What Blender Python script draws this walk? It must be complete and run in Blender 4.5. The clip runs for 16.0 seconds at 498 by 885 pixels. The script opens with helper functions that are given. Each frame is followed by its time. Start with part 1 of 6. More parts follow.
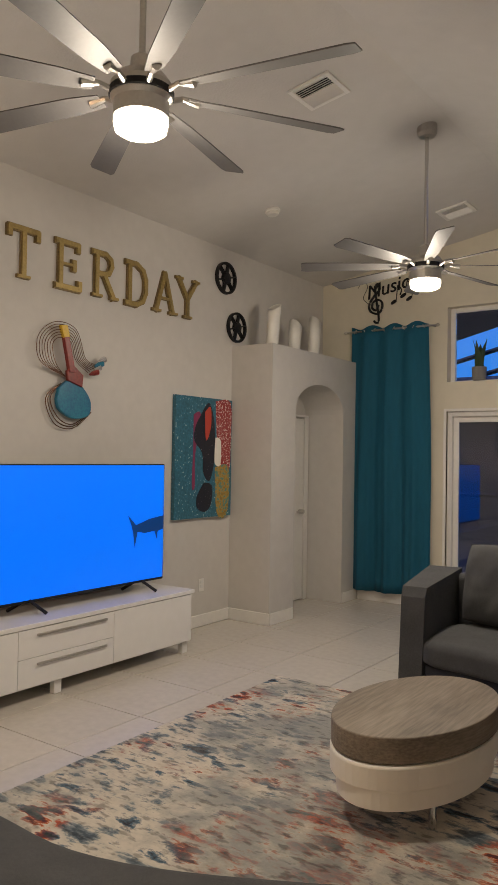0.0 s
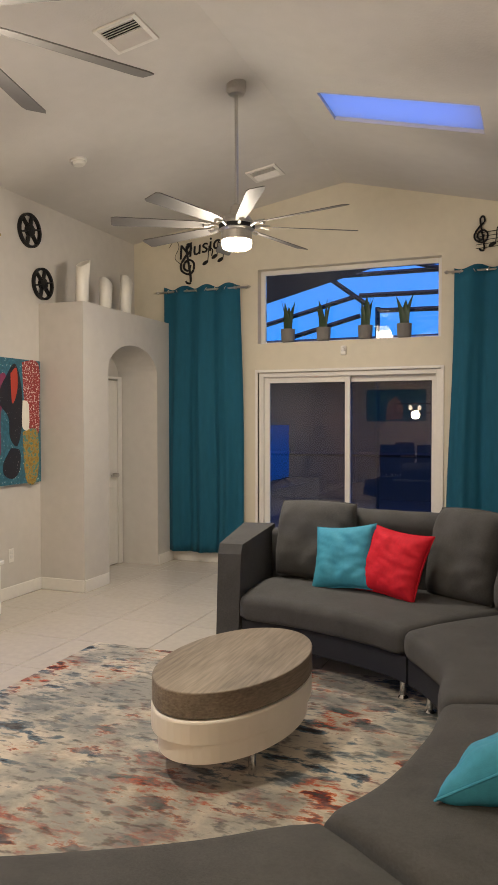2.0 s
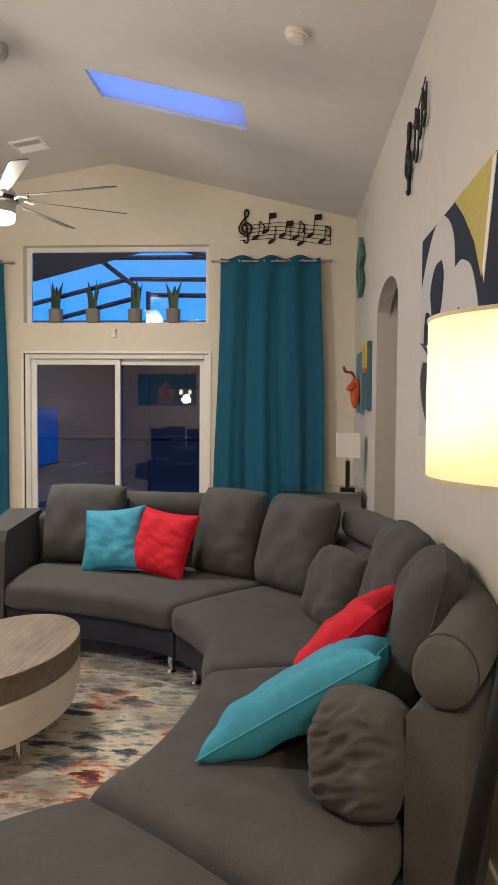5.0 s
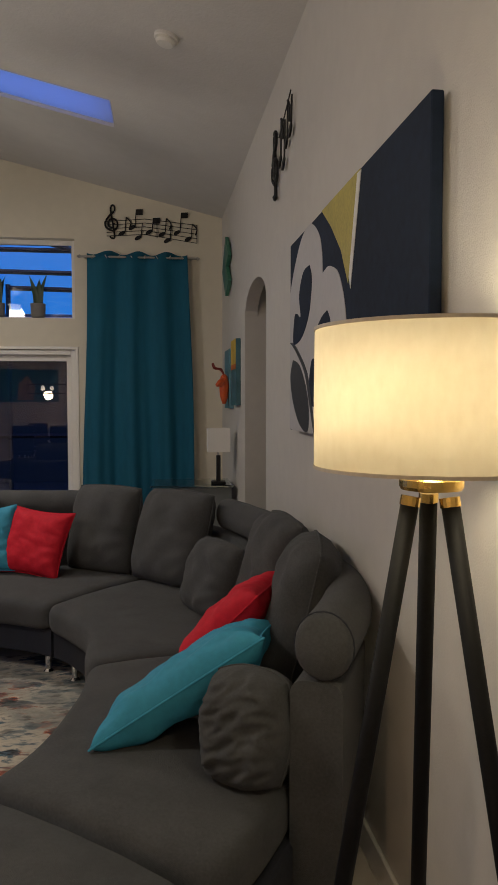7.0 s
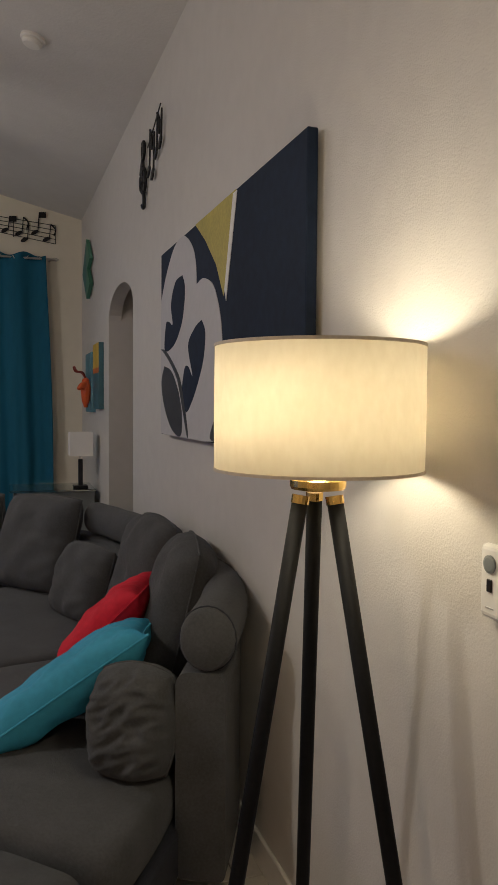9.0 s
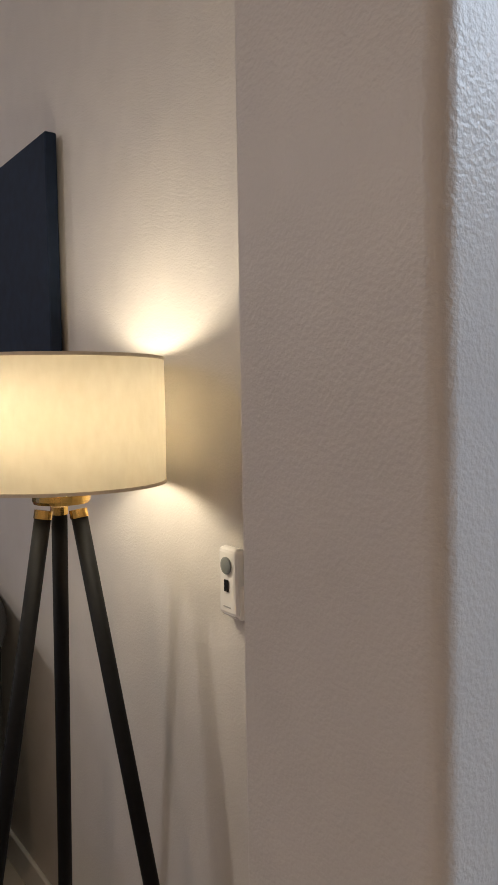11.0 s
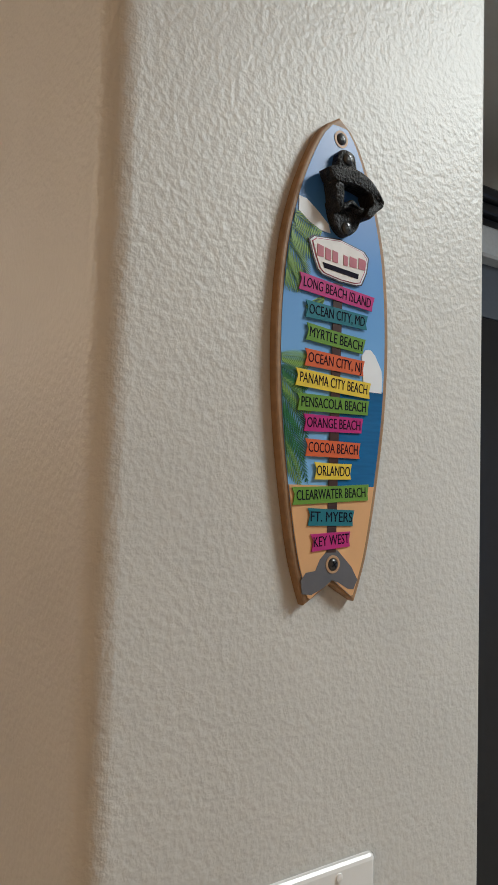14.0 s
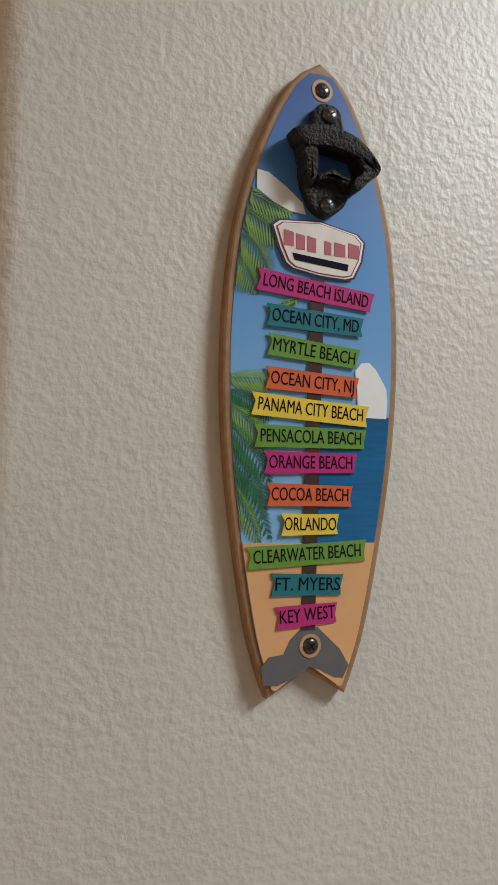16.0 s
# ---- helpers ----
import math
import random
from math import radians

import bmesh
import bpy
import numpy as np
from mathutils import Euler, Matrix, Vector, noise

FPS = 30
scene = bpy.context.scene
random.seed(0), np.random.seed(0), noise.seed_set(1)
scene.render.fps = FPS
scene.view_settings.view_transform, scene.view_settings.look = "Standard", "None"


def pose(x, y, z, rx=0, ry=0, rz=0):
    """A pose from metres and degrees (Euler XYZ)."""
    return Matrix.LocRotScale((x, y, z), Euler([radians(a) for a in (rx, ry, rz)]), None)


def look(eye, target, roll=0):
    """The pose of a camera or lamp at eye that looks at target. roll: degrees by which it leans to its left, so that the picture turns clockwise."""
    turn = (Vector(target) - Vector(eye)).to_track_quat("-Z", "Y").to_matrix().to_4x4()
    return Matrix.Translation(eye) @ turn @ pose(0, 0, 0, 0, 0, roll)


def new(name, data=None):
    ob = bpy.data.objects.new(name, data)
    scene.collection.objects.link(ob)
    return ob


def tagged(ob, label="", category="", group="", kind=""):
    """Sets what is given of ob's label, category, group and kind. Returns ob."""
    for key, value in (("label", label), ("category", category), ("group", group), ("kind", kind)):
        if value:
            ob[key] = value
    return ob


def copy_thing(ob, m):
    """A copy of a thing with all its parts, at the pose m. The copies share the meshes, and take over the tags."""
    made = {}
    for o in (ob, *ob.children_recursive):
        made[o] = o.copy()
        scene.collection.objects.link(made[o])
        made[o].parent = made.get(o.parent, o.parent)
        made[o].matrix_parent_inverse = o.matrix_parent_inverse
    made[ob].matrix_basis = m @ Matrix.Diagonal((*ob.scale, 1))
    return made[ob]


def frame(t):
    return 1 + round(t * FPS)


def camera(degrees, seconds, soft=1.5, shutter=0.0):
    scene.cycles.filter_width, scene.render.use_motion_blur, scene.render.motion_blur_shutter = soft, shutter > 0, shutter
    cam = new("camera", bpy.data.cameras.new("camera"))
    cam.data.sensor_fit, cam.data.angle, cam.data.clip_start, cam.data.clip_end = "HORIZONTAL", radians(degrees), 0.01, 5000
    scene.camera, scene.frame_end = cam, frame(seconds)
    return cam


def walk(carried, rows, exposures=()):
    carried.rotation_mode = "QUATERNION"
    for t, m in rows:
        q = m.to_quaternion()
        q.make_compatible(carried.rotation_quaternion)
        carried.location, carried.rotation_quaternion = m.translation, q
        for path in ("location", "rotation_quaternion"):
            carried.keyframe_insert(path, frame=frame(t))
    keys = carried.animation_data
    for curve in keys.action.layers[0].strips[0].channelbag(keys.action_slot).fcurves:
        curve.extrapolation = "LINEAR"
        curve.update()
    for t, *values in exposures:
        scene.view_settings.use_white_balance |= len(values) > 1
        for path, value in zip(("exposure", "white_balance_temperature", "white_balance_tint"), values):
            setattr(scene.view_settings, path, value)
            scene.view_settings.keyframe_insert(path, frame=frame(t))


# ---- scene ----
cam = camera(37.0, 16.0)
PATH = [
    (0, (0.341, 0.236, 1.579), (-0.822, 1.862, 1.616), 0.9),
    (0.5, (0.356, 0.249, 1.576), (-0.713, 1.939, 1.595), 0.8),
    (1, (0.347, 0.265, 1.574), (-0.621, 2.015, 1.558), 0.3),
    (1.5, (0.326, 0.284, 1.568), (-0.518, 2.096, 1.53), -0.1),
    (2, (0.299, 0.291, 1.56), (-0.426, 2.153, 1.503), -0.1),
    (2.5, (0.285, 0.29, 1.558), (-0.343, 2.188, 1.487), -0.0),
    (3, (0.279, 0.286, 1.554), (-0.245, 2.215, 1.474), -0.1),
    (3.5, (0.287, 0.287, 1.556), (-0.134, 2.241, 1.471), 0.0),
    (4, (0.303, 0.275, 1.56), (-0.007, 2.249, 1.471), -0.1),
    (4.5, (0.314, 0.271, 1.557), (0.097, 2.256, 1.463), 0.0),
    (5, (0.336, 0.245, 1.553), (0.2, 2.238, 1.455), 0.4),
    (5.2, (0.34, 0.233, 1.553), (0.242, 2.228, 1.457), 0.5),
    (7.5, (0.221, 0.111, 1.561), (0.54, 2.082, 1.446), -0.5),
    (8, (0.165, 0.087, 1.561), (0.582, 2.04, 1.449), -0.6),
    (8.2, (0.15, 0.078, 1.561), (0.612, 2.021, 1.452), -0.1),
    (10.3, (0.156, -0.011, 1.6), (1.073, 1.763, 1.497), -1.0),
    (10.5, (0.165, -0.013, 1.602), (1.149, 1.725, 1.497), -1.0),
    (11, (0.201, -0.014, 1.602), (1.349, 1.62, 1.489), -0.9),
    (11.5, (0.243, -0.015, 1.603), (1.465, 1.567, 1.523), -1.1),
    (12, (0.287, -0.023, 1.603), (1.544, 1.533, 1.602), -0.9),
    (12.5, (0.336, -0.027, 1.608), (1.616, 1.509, 1.646), -0.6),
    (13, (0.377, -0.023, 1.616), (1.641, 1.526, 1.675), -0.1),
    (13.5, (0.422, -0.032, 1.624), (1.634, 1.557, 1.696), 0.8),
    (14, (0.465, -0.044, 1.623), (1.600, 1.598, 1.745), 1.6),
    (14.5, (0.512, -0.037, 1.631), (1.525, 1.685, 1.738), 1.9),
    (15, (0.539, -0.015, 1.638), (1.503, 1.734, 1.746), 0.8),
    (15.5, (0.574, -0.01, 1.644), (1.461, 1.779, 1.752), 0.5),
    (16, (0.634, -0.014, 1.659), (1.335, 1.856, 1.757), 1.5),
]

walk(cam, [(t, look(e, g, r)) for t, e, g, r in PATH],
     [(0, -0.55, 6500, 10), (1.0, -0.33, 6550, 10), (2.0, -0.03, 6600, 9), (3.5, 0.05, 6550, 10), (5.2, 0.18, 6250, 9), (7.3, -1.0, 6050, 9), (8.2, -0.95, 5950, 9), (10.4, -0.88, 5600, 14),
      (11.0, -0.9, 5750, 14), (11.6, -0.85, 5950, 9), (12.5, -0.80, 6350, 7), (14.0, -0.72, 6800, 9), (16, -0.74, 7050, 11)])

# ---- world and light ----
world = bpy.data.worlds.new("dusk")
scene.world = world
world.use_nodes = True
wn, wl = world.node_tree.nodes, world.node_tree.links
bg = wn["Background"]
tc = wn.new("ShaderNodeTexCoord")
sp = wn.new("ShaderNodeSeparateXYZ")
rp = wn.new("ShaderNodeValToRGB")
rp.color_ramp.elements[0].color = (0.02, 0.33, 1.0, 1)
rp.color_ramp.elements[1].color = (0.20, 0.31, 0.98, 1)
rp.color_ramp.elements[0].position = 0.02
rp.color_ramp.elements[1].position = 0.6
wl.new(tc.outputs["Generated"], sp.inputs[0])
wl.new(sp.outputs["Z"], rp.inputs[0])
wl.new(rp.outputs[0], bg.inputs[0])
bg.inputs[1].default_value = 1.35


def lamp(name, kind, where, watts, colour, size=0.1, turn=None):
    d = bpy.data.lights.new(name, kind)
    d.energy, d.color = watts, colour
    if kind == "AREA":
        d.size = size
    else:
        d.shadow_soft_size = size
    o = new(name, d)
    o.matrix_world = turn or pose(*where)
    return o


WARM = (1.0, 0.87, 0.71)
FAN1, FAN2 = (-1.74, 2.37), (-1.74, 5.29)
lamp("fan_light_glow", "POINT", (*FAN1, 2.77), 60, WARM, 0.16)
lamp("fan_light_glow", "POINT", (*FAN2, 2.71), 66, WARM, 0.16)
lamp("fan_lens_glow", "AREA", (*FAN1, 2.835), 24, WARM, 0.18)
lamp("fan_lens_glow", "AREA", (*FAN2, 2.775), 24, WARM, 0.18)
lamp("lamp_bulb_glow", "POINT", (0.743, 1.412, 1.576), 17, (1.0, 0.82, 0.52), 0.06)
lamp("chandelier_glow", "POINT", (-2.3, -1.5, 1.70), 88, (1.0, 0.62, 0.34), 0.1)
lamp("kitchen_light_glow", "AREA", (1.75, -0.4, 2.55), 50, (0.84, 0.95, 1.0), 0.5)

# ---- materials ----


def mat(name, c, rough=0.6, metal=0.0, vary=0.12, scale=6.0, bump=0.0, bscale=80.0, c2=None, stretch=(1, 1, 1), emit=0.0, sheen=0.0, spec=0.5):
    m = bpy.data.materials.new(name)
    m.use_nodes = True
    n, l = m.node_tree.nodes, m.node_tree.links
    b = n["Principled BSDF"]
    b.inputs["Roughness"].default_value = rough
    b.inputs["Metallic"].default_value = metal
    b.inputs["Specular IOR Level"].default_value = spec
    if sheen:
        b.inputs["Sheen Weight"].default_value = sheen
    co = n.new("ShaderNodeTexCoord")
    mp = n.new("ShaderNodeMapping")
    mp.inputs["Scale"].default_value = stretch
    l.new(co.outputs["Object"], mp.inputs[0])
    big, fine = n.new("ShaderNodeTexNoise"), n.new("ShaderNodeTexNoise")
    big.inputs["Scale"].default_value, fine.inputs["Scale"].default_value = scale * 0.25, scale * 4
    big.inputs["Detail"].default_value = fine.inputs["Detail"].default_value = 4
    l.new(mp.outputs[0], big.inputs[0])
    l.new(mp.outputs[0], fine.inputs[0])
    mid = n.new("ShaderNodeMath")
    mid.operation = "MULTIPLY_ADD"
    mid.inputs[1].default_value = 0.5
    l.new(fine.outputs["Fac"], mid.inputs[0])
    half = n.new("ShaderNodeMath")
    half.operation = "MULTIPLY"
    half.inputs[1].default_value = 0.5
    l.new(big.outputs["Fac"], half.inputs[0])
    l.new(half.outputs[0], mid.inputs[2])
    r = n.new("ShaderNodeValToRGB")
    r.color_ramp.elements[0].position, r.color_ramp.elements[1].position = 0.3, 0.7
    d = c2 or tuple(min(1, v * (1 + vary)) for v in c)
    r.color_ramp.elements[0].color = (*(tuple(v * (1 - vary) for v in c) if not c2 else c), 1)
    r.color_ramp.elements[1].color = (*d, 1)
    l.new(mid.outputs[0], r.inputs[0])
    l.new(r.outputs[0], b.inputs["Base Color"])
    if emit:
        l.new(r.outputs[0], b.inputs["Emission Color"])
        b.inputs["Emission Strength"].default_value = emit
    if bump:
        bn, bp = n.new("ShaderNodeTexNoise"), n.new("ShaderNodeBump")
        bn.inputs["Scale"].default_value, bn.inputs["Detail"].default_value = bscale, 3
        l.new(mp.outputs[0], bn.inputs[0])
        l.new(bn.outputs["Fac"], bp.inputs["Height"])
        bp.inputs["Strength"].default_value, bp.inputs["Distance"].default_value = bump, 0.004
        l.new(bp.outputs[0], b.inputs["Normal"])
    return m


WALL = mat("wall_paint", (0.60, 0.575, 0.54), 0.46, vary=0.05, scale=3, bump=0.30, bscale=190)
WALLC = mat("cream_wall_paint", (0.68, 0.63, 0.51), 0.5, vary=0.04, scale=3, bump=0.3, bscale=120)
CEIL = mat("ceiling_paint", (0.63, 0.61, 0.58), 0.8, vary=0.04, scale=2, bump=0.5, bscale=60)
TRIM = mat("white_trim", (0.78, 0.76, 0.72), 0.4, vary=0.04, bump=0.05)
TILE = mat("floor_tile", (0.58, 0.54, 0.48), 0.22, vary=0.08, scale=5, bump=0.04, bscale=30)
GROUT = mat("grout", (0.20, 0.18, 0.16), 0.9, vary=0.15, scale=20)
SOFA = mat("charcoal_weave", (0.064, 0.066, 0.069), 0.95, vary=0.28, scale=30, bump=0.6, bscale=420, sheen=0.05)
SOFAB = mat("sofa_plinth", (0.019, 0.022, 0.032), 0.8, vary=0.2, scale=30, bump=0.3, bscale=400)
TEAL = mat("teal_satin", (0.05, 0.30, 0.46), 0.7, spec=0.3, vary=0.12, scale=12, bump=0.25, bscale=250)
RED = mat("red_satin", (0.56, 0.012, 0.030), 0.75, spec=0.25, vary=0.15, scale=12, bump=0.25, bscale=250)
CURT = mat("teal_curtain", (0.004, 0.096, 0.165), 0.85, vary=0.14, scale=8, bump=0.3, bscale=500, stretch=(1, 1, 0.2))
CHROME = mat("chrome", (0.75, 0.75, 0.76), 0.12, 1.0, vary=0.03)
NICKEL = mat("brushed_nickel", (0.52, 0.50, 0.47), 0.3, 1.0, vary=0.08, scale=20)
BLADE = mat("fan_blade", (0.11, 0.105, 0.10), 0.5, 0.0, vary=0.1, scale=15)
GLOW = mat("lamp_lens", (1.0, 0.88, 0.68), 0.4, vary=0.0, emit=6)
WHITEG = mat("white_gloss", (0.80, 0.79, 0.77), 0.15, vary=0.03, scale=3)
BLACK = mat("black_paint", (0.009, 0.009, 0.010), 0.45, spec=0.3, vary=0.3, scale=10)
BLACKI = mat("cast_iron", (0.016, 0.015, 0.015), 0.42, 0.5, vary=0.4, scale=120, bump=0.7, bscale=500)
BRASS = mat("brass", (0.72, 0.47, 0.13), 0.25, 1.0, vary=0.08, scale=30)
GOLD = mat("antique_gold", (0.42, 0.31, 0.12), 0.38, 0.75, vary=0.25, scale=14, bump=0.2)
GOLDD = mat("dark_gold_edge", (0.24, 0.175, 0.085), 0.5, 0.4, vary=0.3, scale=14)
POT = mat("grey_pot", (0.20, 0.19, 0.18), 0.8, vary=0.15, scale=25, bump=0.3)
LEAF = mat("dark_leaf", (0.025, 0.055, 0.02), 0.5, vary=0.5, scale=20)
CERAM = mat("white_ceramic", (0.78, 0.76, 0.70), 0.3, vary=0.05)
DARKW = mat("dark_furniture", (0.014, 0.014, 0.017), 0.3, vary=0.3, scale=10)
# patio and stucco colours are kept very dark to stand for dusk shade
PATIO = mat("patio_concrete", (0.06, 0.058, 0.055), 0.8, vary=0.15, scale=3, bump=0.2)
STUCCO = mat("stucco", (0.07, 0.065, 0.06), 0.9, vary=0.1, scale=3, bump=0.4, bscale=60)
CAGE = mat("bronze_aluminium", (0.03, 0.028, 0.03), 0.5, 0.3, vary=0.1)
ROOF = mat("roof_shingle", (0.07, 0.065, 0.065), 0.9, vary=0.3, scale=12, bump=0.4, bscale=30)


def flat(name, c, rough=0.5, vary=0.12, scale=25.0, **k):
    return mat(name, c, rough, vary=vary, scale=scale, **k)


def glass(name, tint=(0.9, 0.95, 1.0), rough=0.0):
    m = bpy.data.materials.new(name)
    m.use_nodes = True
    b = m.node_tree.nodes["Principled BSDF"]
    b.inputs["Base Color"].default_value = (*tint, 1)
    b.inputs["Roughness"].default_value = rough
    b.inputs["Transmission Weight"].default_value = 1.0
    b.inputs["IOR"].default_value = 1.5
    return m


GLASS = glass("window_glass", (0.75, 0.8, 0.9))
GLASSD = glass("door_glass", (0.42, 0.46, 0.55))
GLASSD.node_tree.nodes["Principled BSDF"].inputs["IOR"].default_value = 1.7
GLASST = glass("table_glass", (0.85, 0.93, 0.92))
SHADEM = bpy.data.materials.new("linen_shade")
SHADEM.use_nodes = True
_n, _l = SHADEM.node_tree.nodes, SHADEM.node_tree.links
_d, _t, _mx = _n.new("ShaderNodeBsdfDiffuse"), _n.new("ShaderNodeBsdfTranslucent"), _n.new("ShaderNodeMixShader")
_nz, _cr, _tc, _mp = _n.new("ShaderNodeTexNoise"), _n.new("ShaderNodeValToRGB"), _n.new("ShaderNodeTexCoord"), _n.new("ShaderNodeMapping")
_mp.inputs["Scale"].default_value = (1, 1, 0.5)
_nz.inputs["Scale"].default_value, _nz.inputs["Detail"].default_value = 60, 6
_cr.color_ramp.elements[0].color, _cr.color_ramp.elements[1].color = (0.76, 0.71, 0.60, 1), (0.88, 0.84, 0.74, 1)
_l.new(_tc.outputs["Object"], _mp.inputs[0])
_l.new(_mp.outputs[0], _nz.inputs[0])
_l.new(_nz.outputs["Fac"], _cr.inputs[0])
_l.new(_cr.outputs[0], _d.inputs[0])
_l.new(_cr.outputs[0], _t.inputs[0])
_mx.inputs[0].default_value = 0.55
_l.new(_d.outputs[0], _mx.inputs[1])
_l.new(_t.outputs[0], _mx.inputs[2])
_l.new(_mx.outputs[0], _n["Material Output"].inputs[0])


def wood_mat():
    m = mat("weathered_oak", (0.10, 0.078, 0.056), 0.5, c2=(0.32, 0.265, 0.205), scale=4.5, bump=0.2, bscale=60, stretch=(4, 0.32, 7))
    return m


OAK = wood_mat()


def rug_mat():
    m = bpy.data.materials.new("abstract_rug")
    m.use_nodes = True
    n, l = m.node_tree.nodes, m.node_tree.links
    b = n["Principled BSDF"]
    b.inputs["Roughness"].default_value = 0.95
    co, mp = n.new("ShaderNodeTexCoord"), n.new("ShaderNodeMapping")
    mp.inputs["Scale"].default_value = (2.1, 4.6, 1)
    mp.inputs["Rotation"].default_value = (0, 0, 0)
    l.new(co.outputs["Object"], mp.inputs[0])
    st, bl = n.new("ShaderNodeTexNoise"), n.new("ShaderNodeTexNoise")
    st.inputs["Scale"].default_value, st.inputs["Detail"].default_value, st.inputs["Roughness"].default_value = 1.6, 9, 0.66
    st.inputs["Distortion"].default_value = 0.15
    bl.inputs["Scale"].default_value, bl.inputs["Detail"].default_value = 1.25, 4
    l.new(mp.outputs[0], st.inputs[0])
    l.new(co.outputs["Object"], bl.inputs[0])

    def ramp(stops, src):
        r = n.new("ShaderNodeValToRGB")
        e = r.color_ramp.elements
        while len(e) < len(stops):
            e.new(0.5)
        for i, (p, c) in enumerate(stops):
            e[i].position, e[i].color = p, (*c, 1)
        l.new(src, r.inputs[0])
        return r.outputs[0]
    cream, grey, slate, dark = (0.66, 0.60, 0.50), (0.36, 0.34, 0.31), (0.085, 0.15, 0.20), (0.03, 0.027, 0.034)
    cool = ramp([(0.35, dark), (0.405, slate), (0.435, grey), (0.455, cream), (0.545, (0.58, 0.53, 0.44)), (0.58, (0.24, 0.27, 0.28)), (0.64, (0.07, 0.095, 0.115))], st.outputs["Fac"])
    warm = ramp([(0.35, (0.025, 0.045, 0.045)), (0.405, (0.16, 0.02, 0.02)), (0.435, (0.58, 0.15, 0.04)), (0.46, cream), (0.54, (0.50, 0.42, 0.32)), (0.575, (0.55, 0.09, 0.03)), (0.64, (0.04, 0.075, 0.075))], st.outputs["Fac"])
    mask = ramp([(0.50, (0, 0, 0)), (0.55, (1, 1, 1))], bl.outputs["Fac"])
    mx = n.new("ShaderNodeMixRGB")
    l.new(mask, mx.inputs[0])
    l.new(cool, mx.inputs[1])
    l.new(warm, mx.inputs[2])
    wn_ = n.new("ShaderNodeTexNoise")
    wn_.inputs["Scale"].default_value, wn_.inputs["Detail"].default_value = 0.9, 8
    wn_.inputs["Roughness"].default_value = 0.7
    l.new(co.outputs["Object"], wn_.inputs[0])
    wash = ramp([(0.46, (0, 0, 0)), (0.58, (0.82, 0.82, 0.82))], wn_.outputs["Fac"])
    mw = n.new("ShaderNodeMixRGB")
    l.new(wash, mw.inputs[0])
    l.new(mx.outputs[0], mw.inputs[1])
    mw.inputs[2].default_value = (0.25, 0.26, 0.25, 1)
    fs = n.new("ShaderNodeTexNoise")
    fs.inputs["Scale"].default_value, fs.inputs["Detail"].default_value = 5.5, 6
    l.new(mp.outputs[0], fs.inputs[0])
    speck = ramp([(0.36, (0.25, 0.24, 0.25)), (0.45, (1, 1, 1))], fs.outputs["Fac"])
    mk = n.new("ShaderNodeMixRGB")
    mk.blend_type = "MULTIPLY"
    mk.inputs[0].default_value = 0.6
    l.new(mw.outputs[0], mk.inputs[1])
    l.new(speck, mk.inputs[2])
    l.new(mk.outputs[0], b.inputs["Base Color"])
    bn, bp = n.new("ShaderNodeTexNoise"), n.new("ShaderNodeBump")
    bn.inputs["Scale"].default_value = 350
    l.new(co.outputs["Object"], bn.inputs[0])
    l.new(bn.outputs["Fac"], bp.inputs["Height"])
    bp.inputs["Strength"].default_value, bp.inputs["Distance"].default_value = 0.6, 0.006
    l.new(bp.outputs[0], b.inputs["Normal"])
    return m


RUG = rug_mat()

# ---- mesh helpers ----


def part(name, bm, material, parent=None, label="", smooth=False):
    me = bpy.data.meshes.new(name)
    bm.to_mesh(me)
    bm.free()
    me.materials.append(material)
    if smooth:
        me.polygons.foreach_set("use_smooth", [True] * len(me.polygons))
    o = new(name, me)
    if parent is not None:
        o.parent = parent
        o.matrix_parent_inverse = parent.matrix_basis.inverted()
    if label:
        o["label"] = label
    return o


def thing(name, at, label, category, group="", kind=""):
    o = new(name)
    o.matrix_basis = Matrix.Translation(at)
    o.empty_display_size = 0.1
    return tagged(o, label, category, group, kind)


def box(x0, y0, z0, x1, y1, z1, bev=0.0, seg=2, bm=None):
    b = bm or bmesh.new()
    r = bmesh.ops.create_cube(b, size=1)
    m = Matrix.Translation(((x0 + x1) / 2, (y0 + y1) / 2, (z0 + z1) / 2)) @ Matrix.Diagonal((abs(x1 - x0), abs(y1 - y0), abs(z1 - z0), 1))
    bmesh.ops.transform(b, matrix=m, verts=r["verts"])
    if bev:
        es = list({e for v in r["verts"] for e in v.link_edges})
        bmesh.ops.bevel(b, geom=es, offset=bev, segments=seg, profile=0.5, affect="EDGES")
    return b


def rod(a, c, r0, r1=None, n=14, bm=None):
    b = bm or bmesh.new()
    a, c = Vector(a), Vector(c)
    q = (c - a).to_track_quat("Z", "Y").to_matrix().to_4x4()
    m = Matrix.Translation((a + c) / 2) @ q
    bmesh.ops.create_cone(b, cap_ends=True, segments=n, radius1=r0, radius2=r0 if r1 is None else r1, depth=(c - a).length, matrix=m)
    return b


